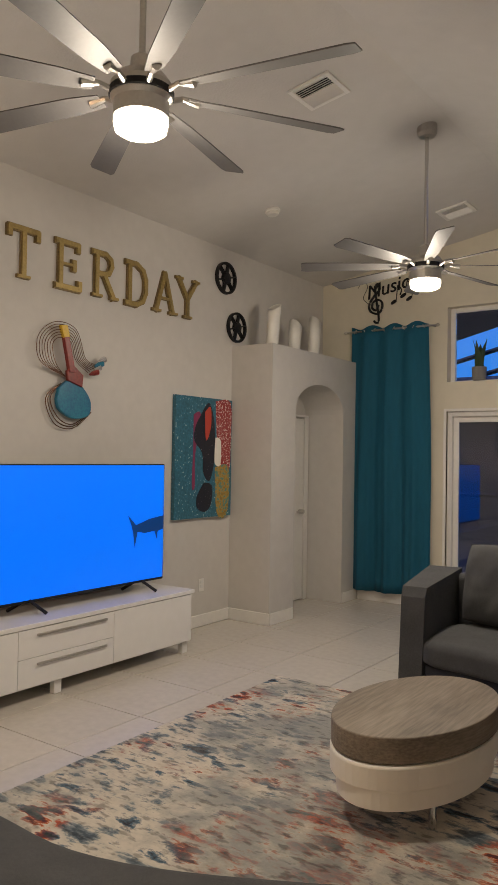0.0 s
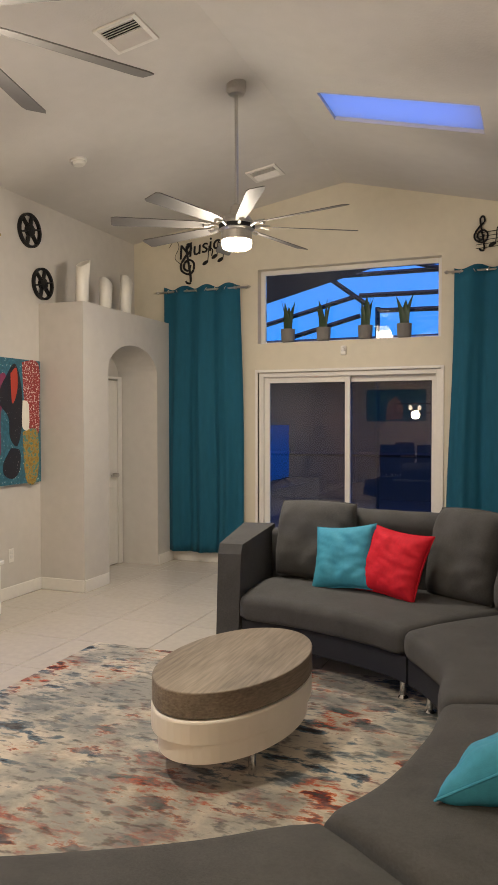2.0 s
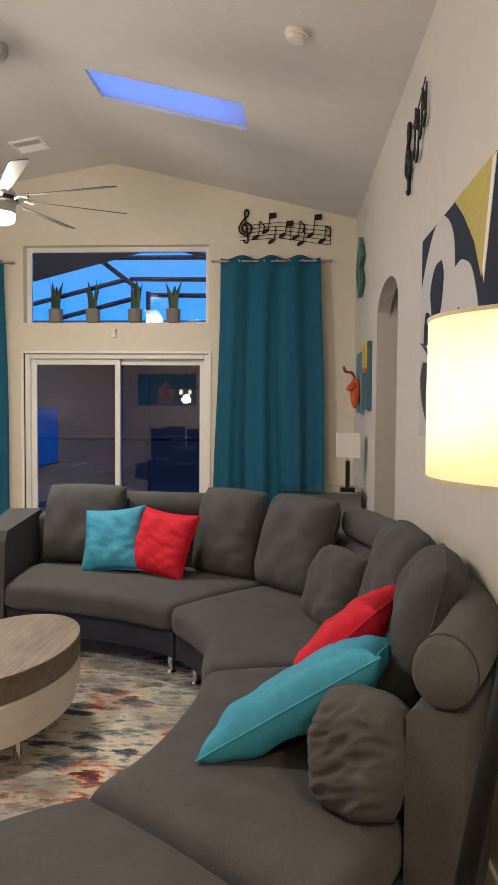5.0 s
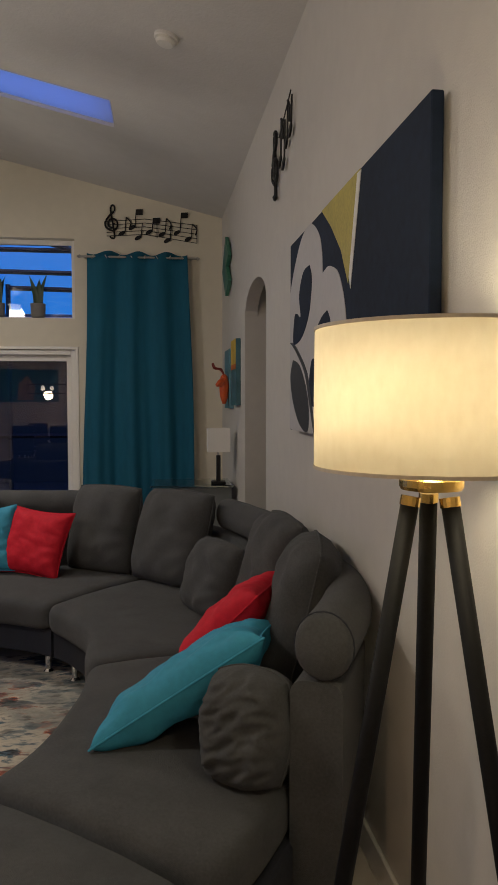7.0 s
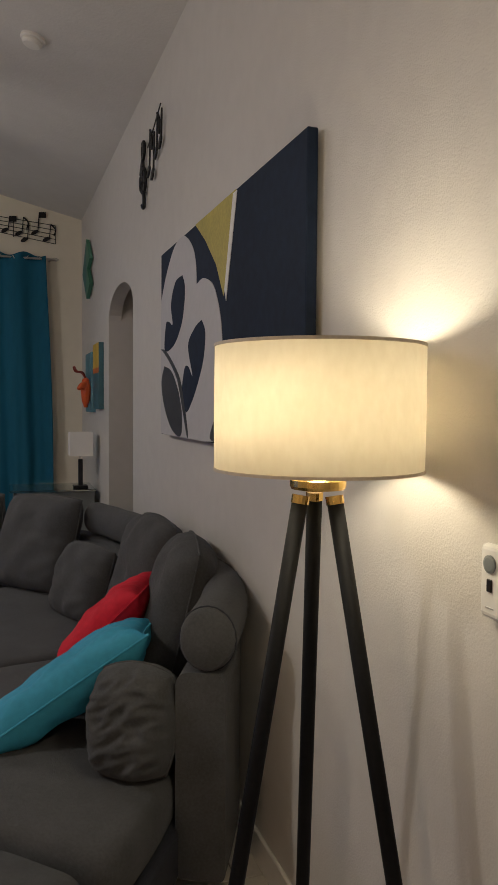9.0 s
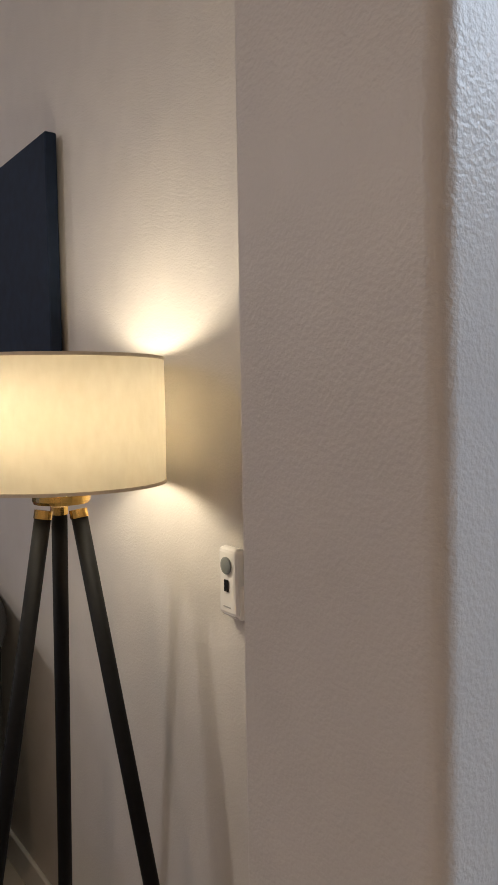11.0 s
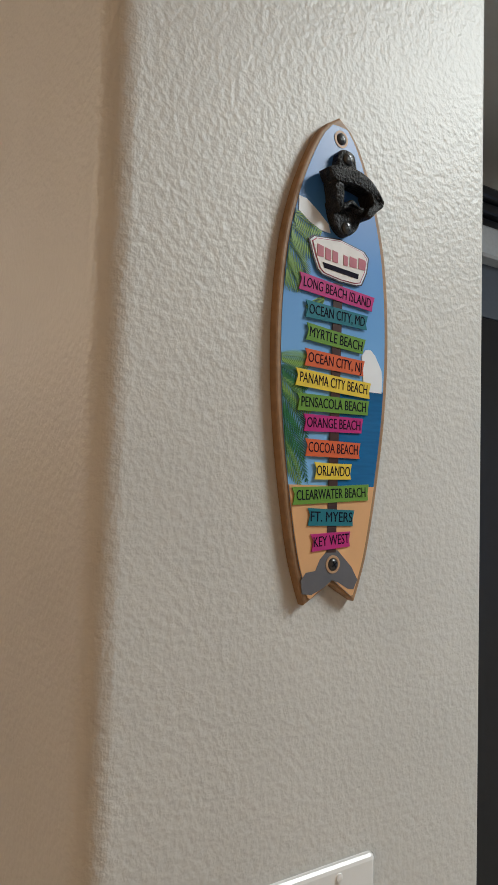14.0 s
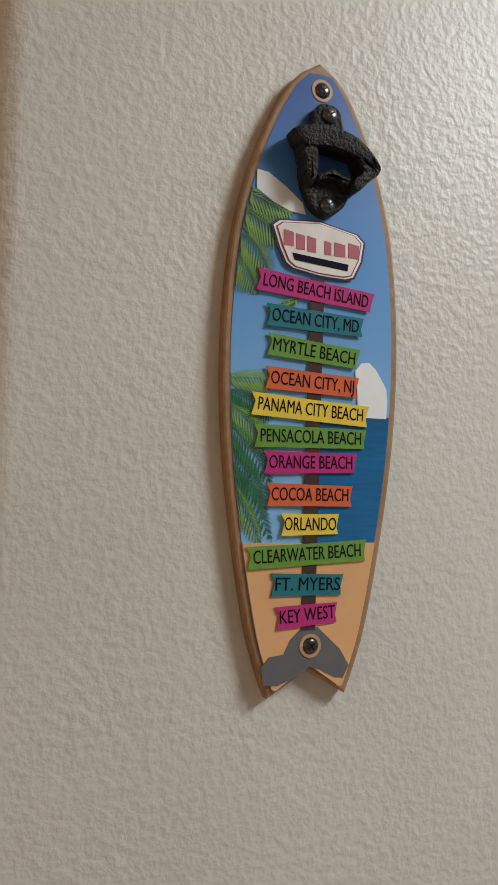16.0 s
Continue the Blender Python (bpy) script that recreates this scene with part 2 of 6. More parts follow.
def lathe(profile, at, n=32, m=None, sx=1.0, sy=1.0, close=False):
    b = bmesh.new()
    rings = []
    for r, z in profile:
        rings.append([b.verts.new((sx * r * math.cos(2 * math.pi * i / n), sy * r * math.sin(2 * math.pi * i / n), z)) for i in range(n)])
    for p, q in zip(rings, rings[1:]):
        for i in range(n):
            b.faces.new((p[i], p[(i + 1) % n], q[(i + 1) % n], q[i]))
    if not close:
        b.faces.new(rings[0][::-1])
        b.faces.new(rings[-1])
    else:
        for i in range(n):
            b.faces.new((rings[-1][i], rings[-1][(i + 1) % n], rings[0][(i + 1) % n], rings[0][i]))
    bmesh.ops.transform(b, matrix=(Matrix.Translation(at) @ (m or Matrix.Identity(4))), verts=b.verts)
    bmesh.ops.recalc_face_normals(b, faces=b.faces)
    return b


def slab(outline, m, thick, bev=0.0, bm=None):
    """An outline in a plane, thickened along the plane's own z."""
    b = bm or bmesh.new()
    vs = [b.verts.new((x, y, 0)) for x, y in outline]
    f = b.faces.new(vs)
    ex = bmesh.ops.extrude_face_region(b, geom=[f])
    up = [g for g in ex["geom"] if isinstance(g, bmesh.types.BMVert)]
    bmesh.ops.translate(b, vec=(0, 0, thick), verts=up)
    if bev:
        tops = [e for e in {e for v in up for e in v.link_edges} if all(v in up for v in e.verts)]
        bmesh.ops.bevel(b, geom=tops, offset=bev, segments=2, profile=0.5, affect="EDGES")
    vs = [v for v in b.verts if v.is_valid] if bm is None else vs + up
    bmesh.ops.transform(b, matrix=m, verts=vs)
    if bm is None:
        bmesh.ops.recalc_face_normals(b, faces=b.faces)
    return b


def tube(pts, r, n=8, bm=None, rb=None):
    """A round bar along points; r may be a list."""
    b = bm or bmesh.new()
    pts = [Vector(p) for p in pts]
    rs = r if isinstance(r, (list, tuple)) else [r] * len(pts)
    rings = []
    for i, p in enumerate(pts):
        d = (pts[min(i + 1, len(pts) - 1)] - pts[max(i - 1, 0)]).normalized()
        ref = Vector((0, 0, 1)) if abs(d.z) < 0.9 else Vector((1, 0, 0))
        u = d.cross(ref).normalized()
        v = u.cross(d)
        rings.append([b.verts.new(p + rs[i] * (math.cos(2 * math.pi * k / n) * u + math.sin(2 * math.pi * k / n) * v * (rb or 1))) for k in range(n)])
    for p, q in zip(rings, rings[1:]):
        for k in range(n):
            b.faces.new((p[k], p[(k + 1) % n], q[(k + 1) % n], q[k]))
    b.faces.new(rings[0][::-1])
    b.faces.new(rings[-1])
    return b


def spline(pts, n=8):
    """Smooth points through the given ones."""
    out = []
    for i in range(len(pts) - 1):
        p = [Vector(pts[max(0, min(len(pts) - 1, i + k))]) for k in (-1, 0, 1, 2)]
        for s in range(n):
            t = s / n
            out.append(0.5 * (2 * p[1] + (p[2] - p[0]) * t + (2 * p[0] - 5 * p[1] + 4 * p[2] - p[3]) * t * t + (3 * p[1] - p[0] - 3 * p[2] + p[3]) * t ** 3))
    return out + [Vector(pts[-1])]


def wall_plane(x, side):
    """A frame on a wall across x: outline x runs along the wall, outline y up. side +1 faces +x."""
    return Matrix(((0, 0, side, x), (side, 0, 0, 0), (0, 1, 0, 0), (0, 0, 0, 1)))


def setting(name, bm, material, label="", category=""):
    o = part(name, bm, material)
    return tagged(o, label, category, kind="structure")


# ---- structure ----
XL, XR, YF, YB = -4.03, 0.877, 7.80, -3.2
RIDGE, ZL, ZR, ZT = -1.58, 3.58, 3.42, 4.0
KX, KZ = 3.6, 2.6


SKEW = 0.0159


def east_x(y):
    """The side wall with the arch runs slightly askew."""
    return XR + (YF - y) * SKEW


def roof_z(x):
    return ZT + (x - RIDGE) * ((ZT - ZL) / (RIDGE - XL)) if x < RIDGE else ZT - (x - RIDGE) * ((ZT - ZR) / (XR - RIDGE))


def arch(y0, y1, z0, zs, zt, n=16):
    c, w = (y0 + y1) / 2, (y1 - y0) / 2
    return [(y0, z0)] + [(c - w * math.cos(math.pi * i / n), zs + (zt - zs) * math.sin(math.pi * i / n)) for i in range(n + 1)] + [(y1, z0)]


# side wall with the television
setting("wall_west", box(XL - 0.15, YB - 0.15, 0, XL, YF + 0.2, 3.75), WALL, "greige painted textured wall", "wall")

# window wall, with the openings left free
wx0, wx1, dz, w0, w1 = -2.52, -0.60, 2.08, 2.39, 3.18
bm = bmesh.new()


def prism_y(outline, y0, y1, bm):
    return slab(outline, Matrix(((1, 0, 0, 0), (0, 0, -1, y1), (0, 1, 0, 0), (0, 0, 0, 1))), y1 - y0, bm=bm)


prism_y([(XL, 0), (wx0, 0), (wx0, roof_z(wx0) + 0.02), (XL, ZL + 0.02)], YF, YF + 0.2, bm)
prism_y([(wx1, 0), (XR, 0), (XR, ZR + 0.02), (wx1, roof_z(wx1) + 0.02)], YF, YF + 0.2, bm)
prism_y([(wx0, dz), (wx1, dz), (wx1, w0), (wx0, w0)], YF, YF + 0.2, bm)
prism_y([(wx0, w1), (wx1, w1), (wx1, roof_z(wx1) + 0.02), (RIDGE, ZT + 0.02), (wx0, roof_z(wx0) + 0.02)], YF, YF + 0.2, bm)
bmesh.ops.recalc_face_normals(bm, faces=bm.faces)
setting("wall_north", bm, WALLC, "cream painted gable wall with window openings", "wall")

# side wall with the arch
ay0, ay1, az, at_ = 4.86, 5.93, 2.22, 2.42
bm = bmesh.new()


def prism_x(outline, x0, x1, bm):
    return slab(outline, Matrix(((0, 0, 1, x0), (1, 0, 0, 0), (0, 1, 0, 0), (0, 0, 0, 1))), x1 - x0, bm=bm)


prism_x([(0.58, 0), (ay0, 0), (ay0, 3.6), (0.58, 3.6)], XR, XR + 0.098, bm)
prism_x([(ay1, 0), (YF + 0.2, 0), (YF + 0.2, 3.6), (ay1, 3.6)], XR, XR + 0.5, bm)
pts = arch(ay0, ay1, az, az, at_)[1:-1]
for p, q in zip(pts, pts[1:]):
    prism_x([p, q, (q[0], 3.6), (p[0], 3.6)], XR, XR + 0.098, bm)
for v in bm.verts:
    v.co.x += east_x(v.co.y) - XR
box(0.93, 0.50, 0, 1.10, 0.625, 3.6, bm=bm)
bmesh.ops.recalc_face_normals(bm, faces=bm.faces)
setting("wall_east", bm, WALL, "greige textured wall with an arched opening", "wall")
hall = bmesh.new()
box(XR + 0.4, ay1 + 0.005, 0, 2.3, ay1 + 0.1, 2.6, bm=hall)
box(XR + 0.098, ay0 - 0.9, 0, 2.3, ay0 - 0.8, 2.6, bm=hall)
box(2.3, ay0 - 0.9, 0, 2.4, ay1 + 0.1, 2.6, bm=hall)
setting("wall_hallway", hall, WALL, "greige hallway walls beyond the arch", "wall")
setting("ceiling_hallway", box(XR + 0.098, ay0 - 0.9, 2.6, 2.4, ay1 + 0.1, 2.7), CEIL, "white hallway ceiling", "ceiling")

# the thick wall end with rounded corners beside the kitchen
SX0, SX1, SY0, SY1 = 0.632, 0.975, 0.352, 0.618
bm = bmesh.new()
rr, out = 0.02, []
for cx, cy, a0 in ((SX0 + rr, SY0 + rr, 180), (SX1 - 0.006, SY0 + 0.006, 270), (SX1 - 0.006, SY1 - 0.006, 0), (SX0 + 0.008, SY1 - 0.008, 90)):
    rad = rr if a0 == 180 else (0.008 if a0 == 90 else 0.006)
    out += [(cx + rad * math.cos(radians(a0 + k * 5)), cy + rad * math.sin(radians(a0 + k * 5))) for k in range(19)]
slab(out, Matrix.Identity(4), 3.75, bm=bm)
bmesh.ops.recalc_face_normals(bm, faces=bm.faces)
stub = setting("wall_end", bm, WALL, "thick textured wall end with bullnose corner", "wall")

setting("wall_south", box(XL - 0.15, YB - 0.15, 0, KX + 0.15, YB, 4.1), WALL, "greige wall behind the dining area", "wall")
kw = bmesh.new()
box(KX, YB, 0, KX + 0.15, 1.75, 1.0, bm=kw)
box(KX, YB, 2.1, KX + 0.15, 1.75, 2.7, bm=kw)
box(KX, YB, 1.0, KX + 0.15, -1.6, 2.1, bm=kw)
box(KX, -0.4, 1.0, KX + 0.15, 1.75, 2.1, bm=kw)
setting("wall_kitchen_east", kw, WALL, "kitchen wall with a window opening", "wall")
setting("wall_kitchen_north", box(1.03, 1.75, 0, KX + 0.15, 1.85, 2.7), WALL, "pale kitchen wall", "wall")
setting("wall_header", box(SX1 - 0.098, YB, KZ + 0.1, SX1, SY0, 3.75), WALL, "wall above the kitchen opening", "wall")
kc = box(SX1 - 0.05, YB, KZ, KX + 0.15, 0.55, KZ + 0.1)
box(1.05, 0.55, KZ, KX + 0.15, 1.85, KZ + 0.1, bm=kc)
setting("ceiling_kitchen", kc, CEIL, "flat white kitchen ceiling", "ceiling")

# vaulted ceiling with the skylight opening
sx0, sx1, sy0, sy1 = -1.205, -0.085, 5.50, 6.02
bm = bmesh.new()


def slope(x0, x1, y0, y1, bm):
    v = [b for b in ((x0, roof_z(x0)), (x1, roof_z(x1)), (x1, roof_z(x1) + 0.15), (x0, roof_z(x0) + 0.15))]
    prism_y(v, y0, y1, bm)


slope(XL - 0.15, RIDGE, YB - 0.15, YF + 0.2, bm)
slope(RIDGE, sx0, YB - 0.15, YF + 0.2, bm)
slope(sx1, XR + 0.3, YB - 0.15, YF + 0.2, bm)
slope(sx0, sx1, YB - 0.15, sy0, bm)
slope(sx0, sx1, sy1, YF + 0.2, bm)
bmesh.ops.recalc_face_normals(bm, faces=bm.faces)
setting("ceiling", bm, CEIL, "vaulted textured pale ceiling", "ceiling")
bm = bmesh.new()
for x0, x1, y0, y1 in ((sx0 - 0.05, sx0, sy0, sy1), (sx1, sx1 + 0.05, sy0, sy1), (sx0 - 0.05, sx1 + 0.05, sy0 - 0.05, sy0), (sx0 - 0.05, sx1 + 0.05, sy1, sy1 + 0.05)):
    prism_y([(x0, roof_z(x0) + 0.15), (x1, roof_z(x1) + 0.15), (x1, roof_z(x1) + 0.25), (x0, roof_z(x0) + 0.25)], y0, y1, bm)
bmesh.ops.recalc_face_normals(bm, faces=bm.faces)
sky_well = tagged(part("skylight", bm, TRIM), "white skylight well with a frosted pane", "skylight", kind="structure")
bm = bmesh.new()
prism_y([(sx0 + 0.002, roof_z(sx0) + 0.03), (sx1 - 0.002, roof_z(sx1) + 0.03), (sx1 - 0.002, roof_z(sx1) + 0.036), (sx0 + 0.002, roof_z(sx0) + 0.036)], sy0 + 0.002, sy1 - 0.002, bm)
FROST = bpy.data.materials.new("frosted_acrylic")
FROST.use_nodes = True
_tr = FROST.node_tree.nodes.new("ShaderNodeBsdfTranslucent")
_tr.inputs[0].default_value = (0.95, 0.95, 0.95, 1)
FROST.node_tree.links.new(_tr.outputs[0], FROST.node_tree.nodes["Material Output"].inputs[0])
part("pane", bm, FROST, sky_well)

# floor
setting("floor", box(XL - 0.15, YB - 0.15, -0.2, KX + 0.15, YF + 0.2, -0.008), GROUT, "grouted tiled floor", "floor")

# baseboards
bb = bmesh.new()
for a in ((XL, YB, XL + 0.014, 6.04), (XL + 0.014, 6.026, -3.55, 6.04), (-3.55, 6.04, -3.536, 6.44), (-3.55, 7.45, -3.536, YF), (-3.536, YF - 0.014, wx0 - 0.05, YF),
          (wx1 + 0.05, YF - 0.014, XR, YF), (XR - 0.014, SY1, XR, ay0), (XR - 0.014, ay1, XR, YF - 0.014), (SX0 - 0.014, SY0, SX0, SY1), (SX0 - 0.014, SY0 - 0.014, SX1, SY0)):
    old = set(bb.verts)
    box(a[0], a[1], 0, a[2], a[3], 0.11, 0.004, 1, bm=bb)
    if a[2] == XR and a[0] == XR - 0.014:
        for v in set(bb.verts) - old:
            v.co.x += east_x(v.co.y) - XR
setting("baseboard", bb, TRIM, "white painted baseboard", "baseboard")

# block with the arched door recess and plant ledge
NX, NY, NZ = -3.55, 6.04, 2.65
bm = bmesh.new()
prism_x([(NY, 0), (6.46, 0), (6.46, NZ), (NY, NZ)], XL, NX, bm)
prism_x([(7.44, 0), (YF, 0), (YF, NZ), (7.44, NZ)], XL, NX, bm)
pts = arch(6.46, 7.44, 2.05, 2.05, 2.33)[1:-1]
for p, q in zip(pts, pts[1:]):
    prism_x([p, q, (q[0], NZ), (p[0], NZ)], XL, NX, bm)
bmesh.ops.recalc_face_normals(bm, faces=bm.faces)
setting("wall_niche", bm, WALL, "plastered block with arched door recess and ledge", "wall")
door = thing("door_1", (XL, 6.95, 0), "closed white panelled door in an arched recess", "door", kind="structure")
part("door_leaf", box(XL + 0.004, 6.56, 0.01, XL + 0.04, 7.34, 2.0, 0.004), TRIM, door)
for y in (6.66, 7.0):
    for z0, z1 in ((0.2, 0.85), (1.0, 1.85)):
        part("door_panel", box(XL + 0.04, y, z0, XL + 0.047, y + 0.26, z1, 0.004), TRIM, door)
for y0, y1 in ((6.47, 6.55), (7.35, 7.43)):
    part("casing", box(XL + 0.002, y0, 0, XL + 0.05, y1, 2.02, 0.005), TRIM, door)
part("casing", box(XL + 0.002, 6.47, 2.02, XL + 0.05, 7.43, 2.045, 0.005), TRIM, door)
h = rod((XL + 0.04, 7.26, 0.98), (XL + 0.10, 7.26, 0.98), 0.024)
rod((XL + 0.085, 7.27, 0.98), (XL + 0.085, 7.15, 0.98), 0.010, bm=h)
part("door_handle", h, NICKEL, door, "brushed nickel lever handle")

# upper window
win = thing("window_1", (0, YF, w0), "white framed fixed window above the sliding door", "window", kind="structure")
FY = YF + 0.10


def bar(n, x0, z0, x1, z1, p, y0=None, y1=None, m=TRIM):
    return part(n, box(x0, y0 or FY, z0, x1, y1 or FY + 0.05, z1, 0.004, 1), m, p)


bar("window_frame", wx0, w0, wx0 + 0.05, w1, win)
bar("window_frame", wx1 - 0.04, w0, wx1, w1, win)
bar("window_frame", wx0 + 0.05, w1 - 0.05, wx1 - 0.04, w1, win)
bar("window_frame", wx0 + 0.05, w0, wx1 - 0.04, w0 + 0.02, win)
bar("pane", wx0 + 0.05, w0 + 0.02, wx1 - 0.04, w1 - 0.05, win, FY + 0.02, FY + 0.026, GLASS).visible_shadow = False
bar("window_sill", wx0, w0 - 0.003, wx1, w0 + 0.003, win, YF - 0.002, FY)

# sliding door
sl = thing("door_2", (0, YF, 0), "closed white framed sliding glass patio door", "sliding door", kind="structure")
for x0, x1 in ((wx0, wx0 + 0.05), (wx1 - 0.05, wx1)):
    bar("door_frame", x0, 0, x1, dz, sl, YF + 0.03, FY + 0.08)
bar("door_frame", wx0 + 0.05, dz - 0.05, wx1 - 0.05, dz, sl, YF + 0.03, FY + 0.08)
bar("door_track", wx0 + 0.05, 0.0, wx1 - 0.05, 0.04, sl, YF + 0.03, FY + 0.08)
xm = -1.56
for x0, x1, y in ((wx0 + 0.05, xm + 0.03, FY - 0.02), (xm - 0.03, wx1 - 0.05, FY + 0.03)):
    s_ = part("sash", box(x0, y, 0.04, x0 + 0.055, y + 0.035, dz - 0.05, 0.003, 1), TRIM, sl)
    b_ = box(x1 - 0.055, y, 0.04, x1, y + 0.035, dz - 0.05, 0.003, 1)
    box(x0 + 0.055, y, dz - 0.11, x1 - 0.055, y + 0.035, dz - 0.05, 0.003, 1, bm=b_)
    box(x0 + 0.055, y, 0.04, x1 - 0.055, y + 0.035, 0.12, 0.003, 1, bm=b_)
    part("sash", b_, TRIM, sl)
    part("pane", box(x0 + 0.055, y + 0.012, 0.12, x1 - 0.055, y + 0.018, dz - 0.11), GLASSD, sl).visible_shadow = False
part("casing", box(wx0 - 0.03, YF - 0.012, 0, wx0, YF + 0.03, dz + 0.03, 0.003, 1), TRIM, sl)
part("casing", box(wx1, YF - 0.012, 0, wx1 + 0.03, YF + 0.03, dz + 0.03, 0.003, 1), TRIM, sl)
part("casing", box(wx0, YF - 0.012, dz, wx1, YF + 0.03, dz + 0.03, 0.003, 1), TRIM, sl)

# kitchen window behind the walker
kwin = thing("window_2", (KX, -1.0, 1.0), "white framed kitchen window at dusk", "window", kind="structure")
for a in ((-1.6, 1.0, -1.55, 2.1), (-0.45, 1.0, -0.4, 2.1), (-1.55, 1.0, -0.45, 1.05), (-1.55, 2.05, -0.45, 2.1)):
    part("window_frame", box(KX + 0.05, a[0], a[1], KX + 0.1, a[2], a[3], 0.004, 1), TRIM, kwin)

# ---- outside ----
setting("ground", box(-60, YF + 0.2, -0.5, 60, 400, -0.12), PATIO, "patio paving and ground with dusk shade in its colour", "ground")
cage = thing("pool_cage", (-1.5, 9.0, 0), "bronze aluminium screen enclosure over the patio", "pool enclosure")
for a, b in (((-2.731, 11.5, 3.761), (-2.172, 11.5, 3.343)), ((-3.837, 11.5, 3.074), (-2.333, 11.5, 3.453)), ((-3.413, 11.5, 2.858), (-2.243, 11.5, 3.162)), ((-2.731, 11.5, 3.784), (-0.747, 11.5, 3.78)), ((-2.261, 11.5, 3.464), (-0.747, 11.5, 3.449)), ((-2.003, 11.5, 3.225), (-0.747, 11.5, 3.203)), ((-1.98, 11.5, 3.276), (-1.98, 11.5, -0.12)), ((-1.563, 11.5, 3.935), (-0.747, 11.5, 3.704)), ((-6, 11.5, 1.05), (4, 11.5, 1.05)), ((-6, 11.5, -0.12), (-6, 11.5, 3.0)), ((4, 11.5, -0.12), (4, 11.5, 3.6))):
    part("beam", tube([a, b], 0.036, 4), CAGE, cage)
house = thing("neighbour_house", (-3, 17, -0.12), "stucco neighbouring house with dusk shade in its colour, shingled roof", "house")
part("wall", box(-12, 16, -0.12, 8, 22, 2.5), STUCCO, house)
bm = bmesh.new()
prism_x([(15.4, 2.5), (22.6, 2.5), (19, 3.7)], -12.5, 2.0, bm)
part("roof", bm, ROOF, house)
part("window", box(-7.2, 15.94, 0.8, -5.6, 15.99, 2.0, 0.01, 1), BLACK, house)
eave = thing("porch_roof", (-5, 9, 3.2), "dark porch soffit of the same house", "porch roof")
bm = bmesh.new()
prism_y([(-3.741, 3.096), (-1.774, 3.599), (-1.774, 4.399), (-3.741, 4.399)], 8.6, 10.2, bm)
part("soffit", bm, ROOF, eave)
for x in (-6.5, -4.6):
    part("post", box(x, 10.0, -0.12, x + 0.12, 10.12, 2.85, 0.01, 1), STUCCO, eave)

# ---- living room ----
# television bench
bench = thing("tv_bench", (-3.76, 3.6, 0), "long white gloss television bench with metal drawer handles", "tv bench")
part("body", box(-3.98, 2.15, 0.09, -3.52, 4.87, 0.47, 0.004), WHITEG, bench)
part("top", box(-4.0, 2.13, 0.47, -3.50, 4.89, 0.50, 0.004), WHITEG, bench)
for y0, y1 in ((2.17, 3.187), (3.19, 4.004), (4.007, 4.855)):
    for z0, z1 in ((0.10, 0.281), (0.284, 0.465)):
        if y0 == 3.19:
            dr = part("drawer", box(-3.52, y0, z0, -3.505, y1, z1, 0.002, 1), WHITEG, bench)
            part("handle", box(-3.505, 3.33, z1 - 0.05, -3.49, 3.93, z1 - 0.035, 0.002, 1), NICKEL, dr, "brushed metal bar handle")
    if y0 != 3.19:
        part("door", box(-3.52, y0, 0.10, -3.505, y1, 0.465, 0.002, 1), WHITEG, bench)
for x in (-3.93, -3.58):
    for y in (2.2, 3.5, 4.78):
        part("foot", box(x, y, 0, x + 0.05, y + 0.06, 0.09, 0.004, 1), WHITEG, bench)

SCREEN = flat("screen_blue", (0.0, 0.16, 1.0), 0.3, vary=0.03, scale=2, emit=0.95)
SHARKC = flat("screen_shark", (0.004, 0.045, 0.20), 0.3, emit=0.5)
tv = thing("television", (-3.76, 4.0, 0.50), "flat television showing a shark in blue water", "television")
part("case", box(-3.79, 3.19, 0.575, -3.745, 4.775, 1.505, 0.006), BLACK, tv)
scr = part("screen", box(-3.745, 3.20, 0.595, -3.743, 4.765, 1.495), SCREEN, tv, "lit blue screen")
part("shark_image", slab([(4.36, 1.11), (4.42, 1.06), (4.45, 1.03), (4.6, 1.07), (4.763, 1.09), (4.763, 0.98), (4.70, 0.965), (4.69, 0.90), (4.66, 0.97), (4.55, 0.96), (4.47, 0.975), (4.44, 0.85), (4.42, 0.97), (4.40, 1.03)],
     wall_plane(-3.7425, 1), 0.0008), SHARKC, scr, "dark shark on the screen")
for y in (3.45, 4.52):
    for s in (-1, 1):
        part("foot", tube([(-3.765, y, 0.60), (-3.765 + s * 0.13, y + s * 0.06, 0.512)], 0.012, 8), BLACK, tv)

# wall outlet
ou = thing("wall_outlet", (XL, 5.62, 0.38), "white plastic wall outlet above the baseboard", "outlet")
part("plate", box(XL, 5.58, 0.32, XL + 0.006, 5.655, 0.44, 0.003, 1), TRIM, ou)
for z in (0.355, 0.395):
    part("socket", box(XL + 0.006, 5.60, z, XL + 0.009, 5.635, z + 0.028, 0.002, 1), WHITEG, ou)

